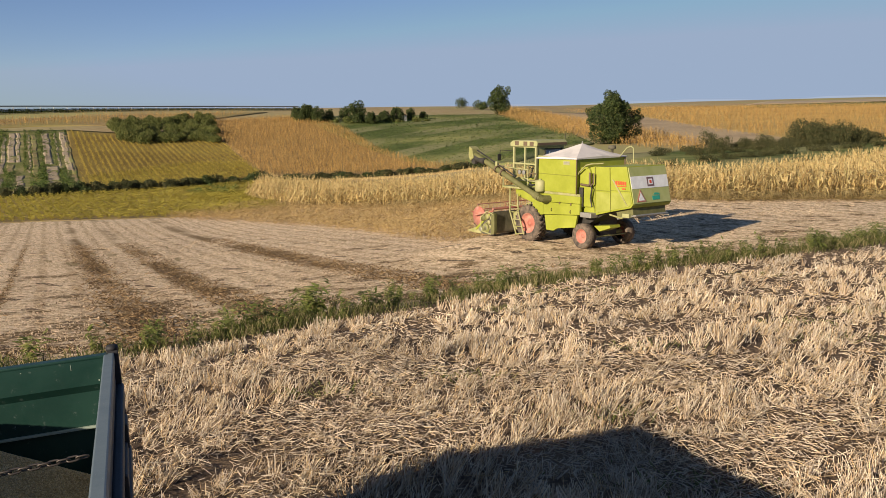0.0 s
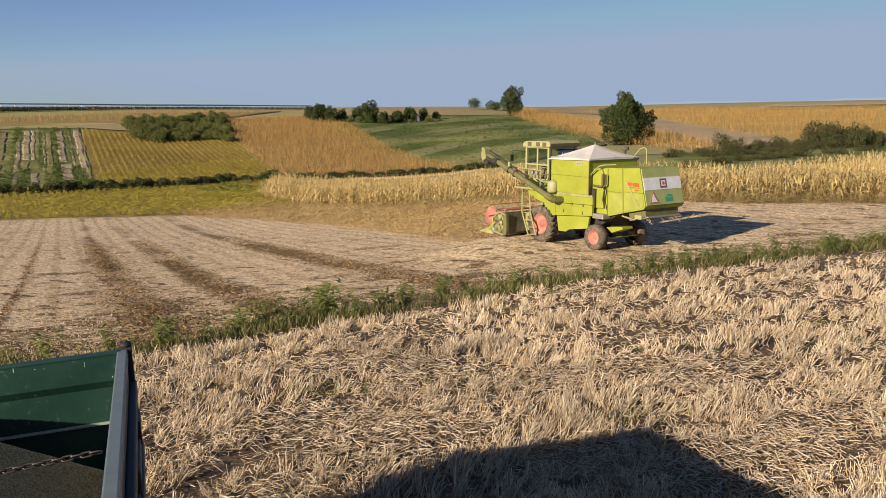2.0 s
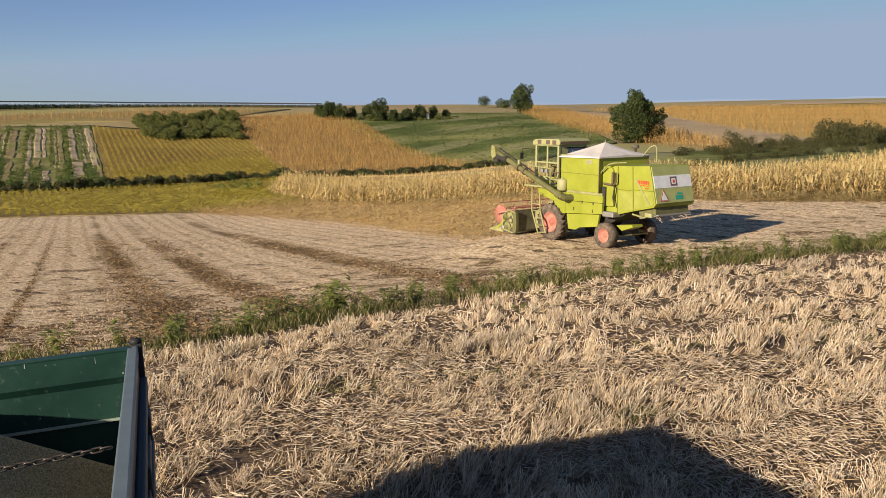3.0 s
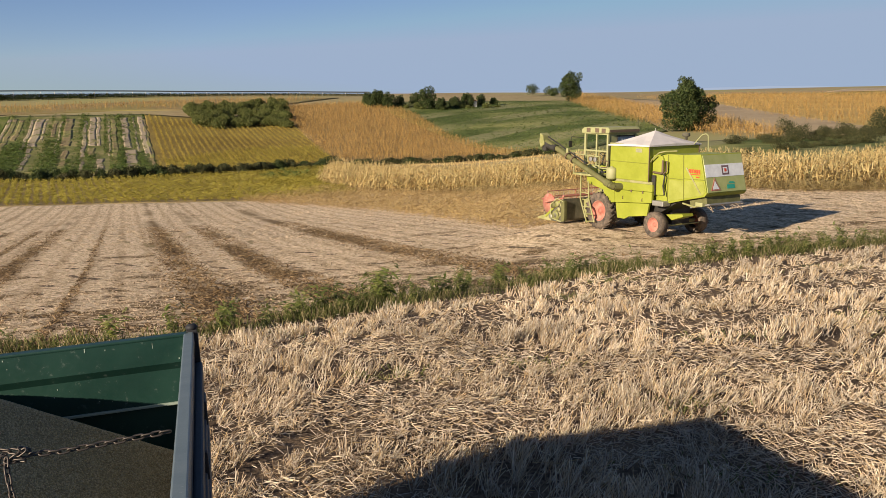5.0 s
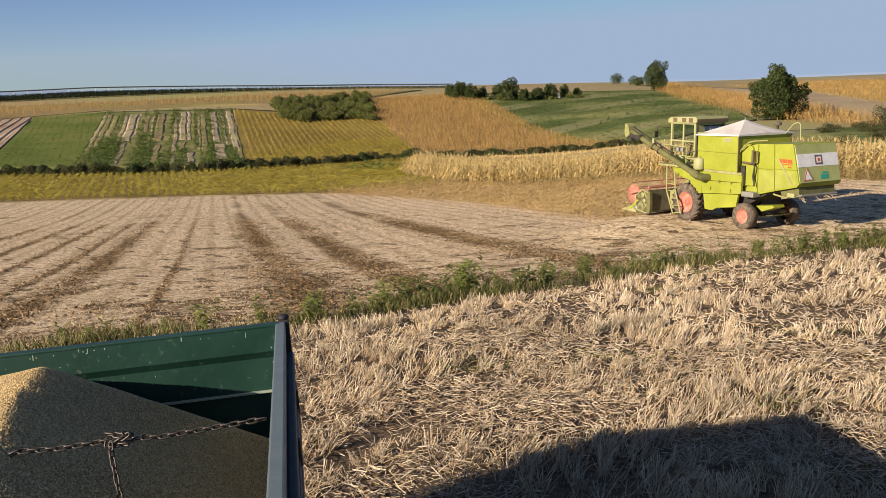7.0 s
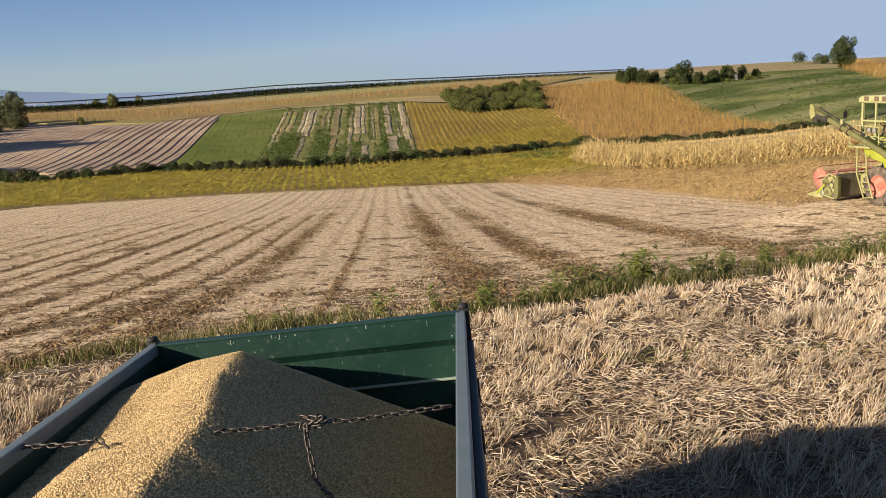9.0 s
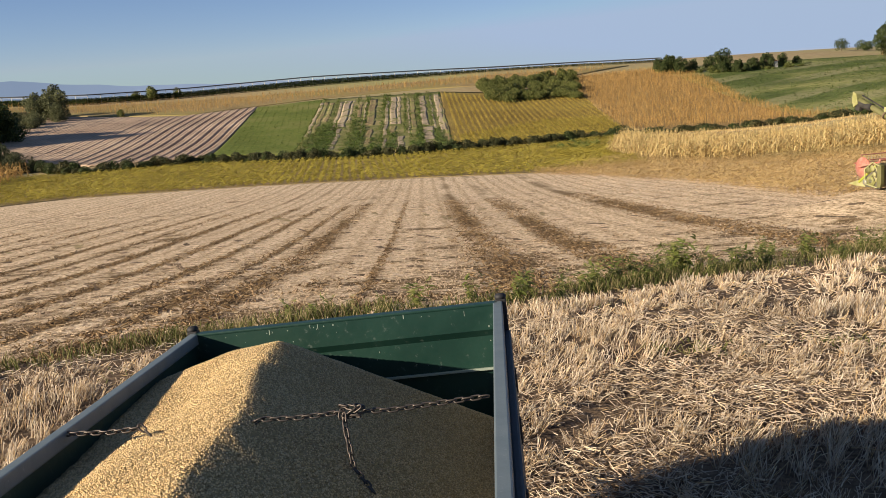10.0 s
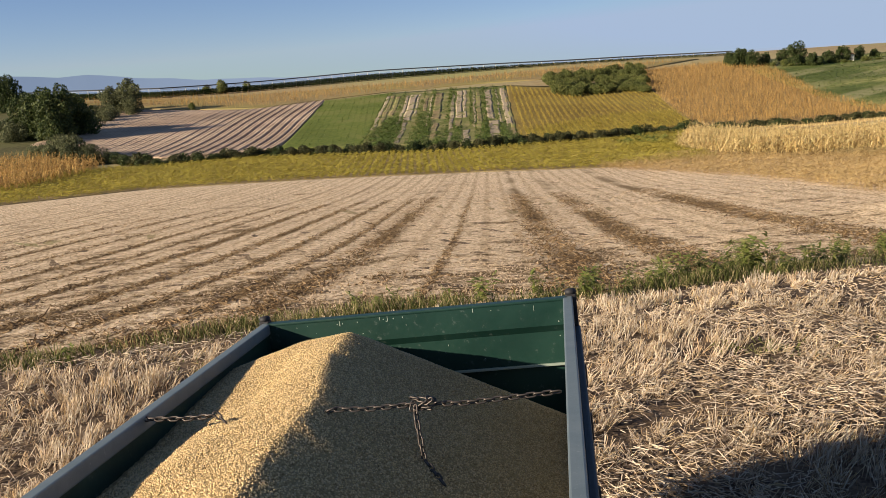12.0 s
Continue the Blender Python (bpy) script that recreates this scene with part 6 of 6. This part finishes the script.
part("rear_window_frame", rods([(CX0 - 0.04, CY0 + 0.06, 3.08), (CX0 - 0.04, CY0 + 0.06, 3.88), (CX0 - 0.04, CY1 - 0.47, 3.88), (CX0 - 0.04, CY1 - 0.47, 3.08), (CX0 - 0.04, CY0 + 0.06, 3.08)], 0.03, 6), m_black, cab)
bm = bmesh.new()
for k in range(14):
    y = CY0 + 0.1 + k * 0.065
    bm.faces.new([bm.verts.new(p) for p in ((CX0 - 0.03 + 0.02 * (k % 2), y, 3.06), (CX0 - 0.03 + 0.02 * ((k + 1) % 2), y + 0.065, 3.06), (CX0 - 0.03 + 0.02 * ((k + 1) % 2), y + 0.065, 3.9), (CX0 - 0.03 + 0.02 * (k % 2), y, 3.9))])
part("curtain", bm, m_curtain, cab, "pale blue-grey curtain behind the rear window")
part("driver_seat", prism([(3.55, 2.6), (4.0, 2.6), (4.0, 2.8), (3.72, 2.82), (3.62, 3.35), (3.52, 3.35)], -0.25, 0.25, 0.03), m_black, comb, "empty black driver's seat")
part("steering_column", rods([(4.5, 0, 2.5), (4.35, 0, 3.0)], 0.04), m_black, comb)
part("steering_wheel", lathe([(0.19, 0.0), (0.21, 0.02), (0.19, 0.04), (0.17, 0.02), (0.19, 0.0)], Matrix.Translation((4.33, 0, 3.0)) @ Matrix.Rotation(radians(-20), 4, "Y"), 20), m_black, comb, "", True)
part("mirror_arm", rods([(4.75, 0.7, 3.75), (5.1, 1.25, 3.8), (5.1, 1.3, 3.55)], 0.015, 6), m_black, comb)
part("mirror", box(5.08, 5.12, 1.22, 1.4, 3.35, 3.62, 0.01), m_black, comb)
part("antenna", rods([(3.2, -0.85, 4.2), (3.2, -0.85, 4.55)], 0.008, 5), m_black, comb)

# platform, its rail, ladder
part("platform", box(3.0, 4.7, 0.72, 1.5, 2.2, 2.28, 0.015), m_lime_dusty, comb)
rail = part("platform_rail", rods([(4.65, 1.46, 2.28), (4.65, 1.46, 3.1), (3.05, 1.46, 3.05), (3.05, 1.46, 2.28)], 0.022), m_pale, comb, "pale tube rail round the platform")
part("rail_bar", rods([(4.65, 1.46, 2.7), (3.05, 1.46, 2.68)], 0.02), m_pale, rail)
part("rail_bar", rods([(3.8, 1.46, 2.28), (3.8, 1.46, 3.07)], 0.02), m_pale, rail)
part("rail_bracket", rods([(2.9, 1.5, 2.9), (2.45, 1.5, 2.9), (2.55, 1.5, 2.65), (2.9, 1.5, 2.62)], 0.022), m_brown, comb)
for k, (x, z) in enumerate(((3.35, 2.92), (3.62, 2.92))):
    lampo = part("work_lamp", lathe([(0.0, -0.1), (0.07, -0.08), (0.10, 0.0), (0.10, 0.03)], Matrix.Translation((x, 1.42, z)) @ Matrix.Rotation(radians(-90), 4, "X"), 14), m_steel, comb, "", True)
    part("lens", lathe([(0.0, 0.035), (0.07, 0.03), (0.095, 0.025)], Matrix.Translation((x, 1.42, z)) @ Matrix.Rotation(radians(-90), 4, "X"), 14), m_steel, lampo, "", True)
ladder = part("ladder", rods([(4.08, 1.55, 2.2), (4.05, 1.58, 1.2), (3.52, 1.66, 0.22)], 0.035), m_lime_dusty, comb, "slanting olive access ladder")
part("ladder_side", rods([(3.60, 1.55, 2.0), (3.50, 1.58, 1.2), (3.05, 1.66, 0.30)], 0.035), m_lime_dusty, ladder)
for t in (0.05, 0.28, 0.52, 0.76, 1.0):
    a = Vector((4.06, 1.57, 1.55)).lerp(Vector((3.55, 1.65, 0.28)), t)
    b = Vector((3.56, 1.57, 1.52)).lerp(Vector((3.08, 1.65, 0.34)), t)
    part("rung", rods([a, b], 0.025), m_lime_dusty, ladder)

# unloading auger
A0, A1 = Vector((1.92, 1.86, 1.98)), Vector((6.0, 1.92, 3.58))
aug = part("unloading_auger", rods([A0, A1], 0.115, 16), m_auger, comb, "dusty olive unloading tube raised forward")
d = (A1 - A0).normalized()
for t in (0.55, 0.64):
    part("collar", rods([A0.lerp(A1, t), A0.lerp(A1, t) + d * 0.07], 0.16, 16), m_brown, aug)
part("rubber_spout", rods([A1 - d * 0.75, A1 - d * 0.35 - Vector((0, 0, 0.08)), A1 - Vector((0, 0, 0.1)), A1 + Vector((0.08, 0, -0.38))], 0.15, 10), m_black, aug, "black rubber spout")
part("spout_hood", prism([(5.95, 3.45), (6.05, 3.85), (6.25, 3.95), (6.3, 3.55), (6.2, 3.3)], 1.68, 2.1, 0.03), m_lime_dusty, aug)
part("top_rail", rods([A0.lerp(A1, 0.35) + Vector((0, 0, 0.22)), A0.lerp(A1, 0.97) + Vector((0, 0, 0.25))], 0.035, 6), m_black, aug)
part("cable_post", box(4.5, 4.62, 1.82, 1.95, 3.05, 3.35, 0.01), m_pale, aug)
part("auger_elbow", rods([(1.75, 1.2, 1.9), (1.85, 1.72, 1.92), A0, A0 + d * 0.3], 0.15, 14), m_auger, comb, "olive auger elbow")
part("fuel_tank", lathe([(0.0, 0.54), (0.05, 0.54), (0.06, 0.50), (0.19, 0.47), (0.235, 0.42), (0.24, 0.07), (0.20, 0.0), (0.0, 0.0)], Matrix.Translation((2.3, 1.45, 2.18)) @ Matrix.Diagonal((1.0, 0.85, 1.0, 1)), 20), m_pale, comb, "rounded pale lime tank", True)
part("hose", rods([(2.6, 1.5, 2.45), (2.8, 1.52, 2.42), (2.85, 1.52, 2.5)], 0.05), m_black, comb)


# wheels
def wheel(x, y, r, w, lugs):
    out = 1 if y > 0 else -1
    m = Matrix.Translation((x, y, r)) @ Matrix.Rotation(radians(-90 * out), 4, "X")
    ob = part("wheel", lathe([(r * 0.55, -w * 0.42), (r * 0.85, -w * 0.5), (r * 0.95, -w * 0.42), (r * 0.965, 0), (r * 0.95, w * 0.42), (r * 0.85, w * 0.5), (r * 0.55, w * 0.42)], m, 36), m_rubber, comb, "dusty black tyre", True)
    bm = bmesh.new()
    for k in range(lugs):
        for s in (-1, 1):
            a = 2 * math.pi * (k + 0.25 * s) / lugs
            q = m @ Matrix.Rotation(a, 4, "Z") @ Matrix.Translation((r * 0.965, 0, s * w * 0.24)) @ Matrix.Rotation(radians(38 * s), 4, "X") @ Matrix.Diagonal((r * 0.075, r * 0.075, w * 0.56, 1))
            bmesh.ops.create_cube(bm, size=1, matrix=q)
    if lugs:
        part("tread", bm, m_rubber, ob)
    rim_ = part("rim", lathe([(r * 0.56, w * 0.40), (r * 0.52, w * 0.38), (r * 0.48, w * 0.15), (r * 0.3, w * 0.05), (r * 0.16, w * 0.12), (r * 0.14, w * 0.25), (0.0, w * 0.27)], m, 24), m_red, ob, "faded red rim", True)
    return ob


wheel(3.0, 1.28, 0.79, 0.50, 22)
wheel(3.0, -1.28, 0.79, 0.50, 22)
wheel(0.0, 1.14, 0.535, 0.40, 0)
wheel(0.0, -1.14, 0.535, 0.40, 0)
part("front_axle", rods([(3.0, -1.2, 0.79), (3.0, 1.2, 0.79)], 0.16), m_black, comb)
part("rear_axle", rods([(0.0, -1.05, 0.56), (0.0, 1.05, 0.56)], 0.08), m_lime_dusty, comb)
part("axle_mount", box(-0.25, 0.35, -0.5, 0.5, 0.5, 1.2, 0.03), m_black, comb)
part("steering_rod", rods([(-0.35, -0.9, 0.5), (-0.35, 0.9, 0.5)], 0.03), m_lime_dusty, comb)
part("counterweight", prism([(-0.3, 0.95), (-1.15, 1.05), (-1.2, 0.95), (-0.6, 0.75)], 0.3, 0.9, 0.02), m_lime, comb)

# feeder house and cutting table
part("feeder_house", prism([(2.9, 1.9), (3.2, 1.95), (5.0, 0.95), (5.0, 0.25), (4.6, 0.25), (2.9, 1.1)], -0.6, 0.6, 0.02), m_lime_dusty, comb)
HW0, HW1 = -1.95, 1.75
table = part("cutting_table", prism([(4.95, 1.1), (5.02, 1.1), (5.06, 0.25), (5.9, 0.12), (6.2, 0.14), (6.2, 0.09), (5.0, 0.12), (4.9, 0.2)], HW0, HW1, 0.0), m_grime, comb, "dark dusty cutting table")
for y in (HW0, HW1):
    e = part("end_plate", prism([(4.85, 0.95), (5.15, 1.05), (5.6, 0.7), (5.9, 0.35), (6.0, 0.06), (4.9, 0.08)], y - 0.03, y + 0.03, 0.01), m_grime, table)
    part("back_housing", prism([(4.82, 1.02), (4.98, 1.06), (5.04, 0.9), (5.03, 0.2), (5.05, 0.1), (4.85, 0.12), (4.8, 0.3)], y - 0.09, y + 0.09, 0.03), m_auger, table, "dusty olive drive housing")
    part("drive_arm", prism([(5.1, 0.98), (5.2, 1.0), (6.15, 0.26), (6.1, 0.18)], y - 0.075, y + 0.075, 0.01), m_lime, table)
    part("divider", prism([(5.75, 0.42), (6.2, 0.30), (6.8, 0.10), (6.2, 0.05), (5.75, 0.06)], y - 0.05, y + 0.05, 0.02), m_lime_dusty, table)
    part("drive_frame", rods([(4.9, y, 0.16), (5.3, y * 1.03, 0.62), (5.75, y * 1.03, 0.3), (5.3, y * 1.03, 0.14), (4.95, y * 1.03, 0.62), (5.2, y * 1.03, 1.0)], 0.03, 6), m_lime_dusty, e)
    o = 0.05 if y > 0 else -0.05
    for x, z, r_, mt in ((5.42, 0.34, 0.21, m_lime_dusty), (5.58, 0.78, 0.15, m_auger), (5.32, 0.86, 0.13, m_lime_dusty), (5.74, 0.26, 0.11, m_steel), (5.42, 0.34, 0.1, m_steel), (5.2, 0.62, 0.1, m_lime_dusty)):
        pm = Matrix.Translation((x, y + o, z)) @ Matrix.Rotation(radians(90), 4, "X")
        part("pulley", lathe([(0.0, 0.02), (r_ * 0.25, 0.03), (r_ * 0.3, -0.01), (r_ * 0.8, -0.01), (r_, 0.035), (r_ * 0.93, 0.0), (r_, -0.035), (0.0, -0.035)], pm, 18), mt, e, "", True)
    part("belt_guard", rods([(4.9, y + o * 1.6, 1.0), (5.3, y + o * 1.6, 1.1), (5.75, y + o * 1.6, 0.8), (5.7, y + o * 1.6, 0.2), (5.0, y + o * 1.6, 0.1)], 0.025), m_pale, e)
part("table_auger", rods([(5.4, HW0 + 0.05, 0.5), (5.4, HW1 - 0.05, 0.5)], 0.2, 14), m_steel, table)
RX, RZ, RR_ = 6.1, 0.80, 0.54
reel = part("reel", rods([(RX, HW0 + 0.1, RZ), (RX, HW1 - 0.1, RZ)], 0.06, 10), m_red, comb, "faded red pick-up reel")
for y in (HW0 + 0.12, HW1 - 0.12):
    rm = Matrix.Translation((RX, y, RZ)) @ Matrix.Rotation(radians(90), 4, "X")
    part("reel_disc", lathe([(0.0, 0.012), (RR_ * 0.82, 0.012), (RR_ * 0.82, -0.012), (0.0, -0.012)], rm, 24), m_red, reel, "", True)
for k in range(6):
    a = k * math.pi / 3 + 0.3
    bx, bz = RX + RR_ * math.cos(a), RZ + RR_ * math.sin(a)
    bat = part("bat", rods([(bx, HW0 + 0.1, bz), (bx, HW1 - 0.1, bz)], 0.022, 6), m_red, reel)
    bm = bmesh.new()
    for q in range(24):
        y = HW0 + 0.2 + q * 0.145
        add_rod(bm, (bx, y, bz), (bx - 0.03, y, bz - 0.2), 0.006, 4)
    tagged(part("tines", bm, m_steel, bat), kind="stuff")
    for y in (HW0 + 0.12, 0.0, HW1 - 0.12):
        part("spoke", rods([(RX, y, RZ), (bx, y, bz)], 0.016, 5), m_red, reel)
for y in (HW0 - 0.02, HW1 + 0.02):
    part("reel_arm", rods([(4.95, y, 1.15), (RX + 0.1, y, RZ + 0.05)], 0.035), m_red, comb)
part("cross_tube", rods([(5.0, HW0, 1.22), (5.0, HW1, 1.22)], 0.05), m_red, comb, "faded red tube above the table")
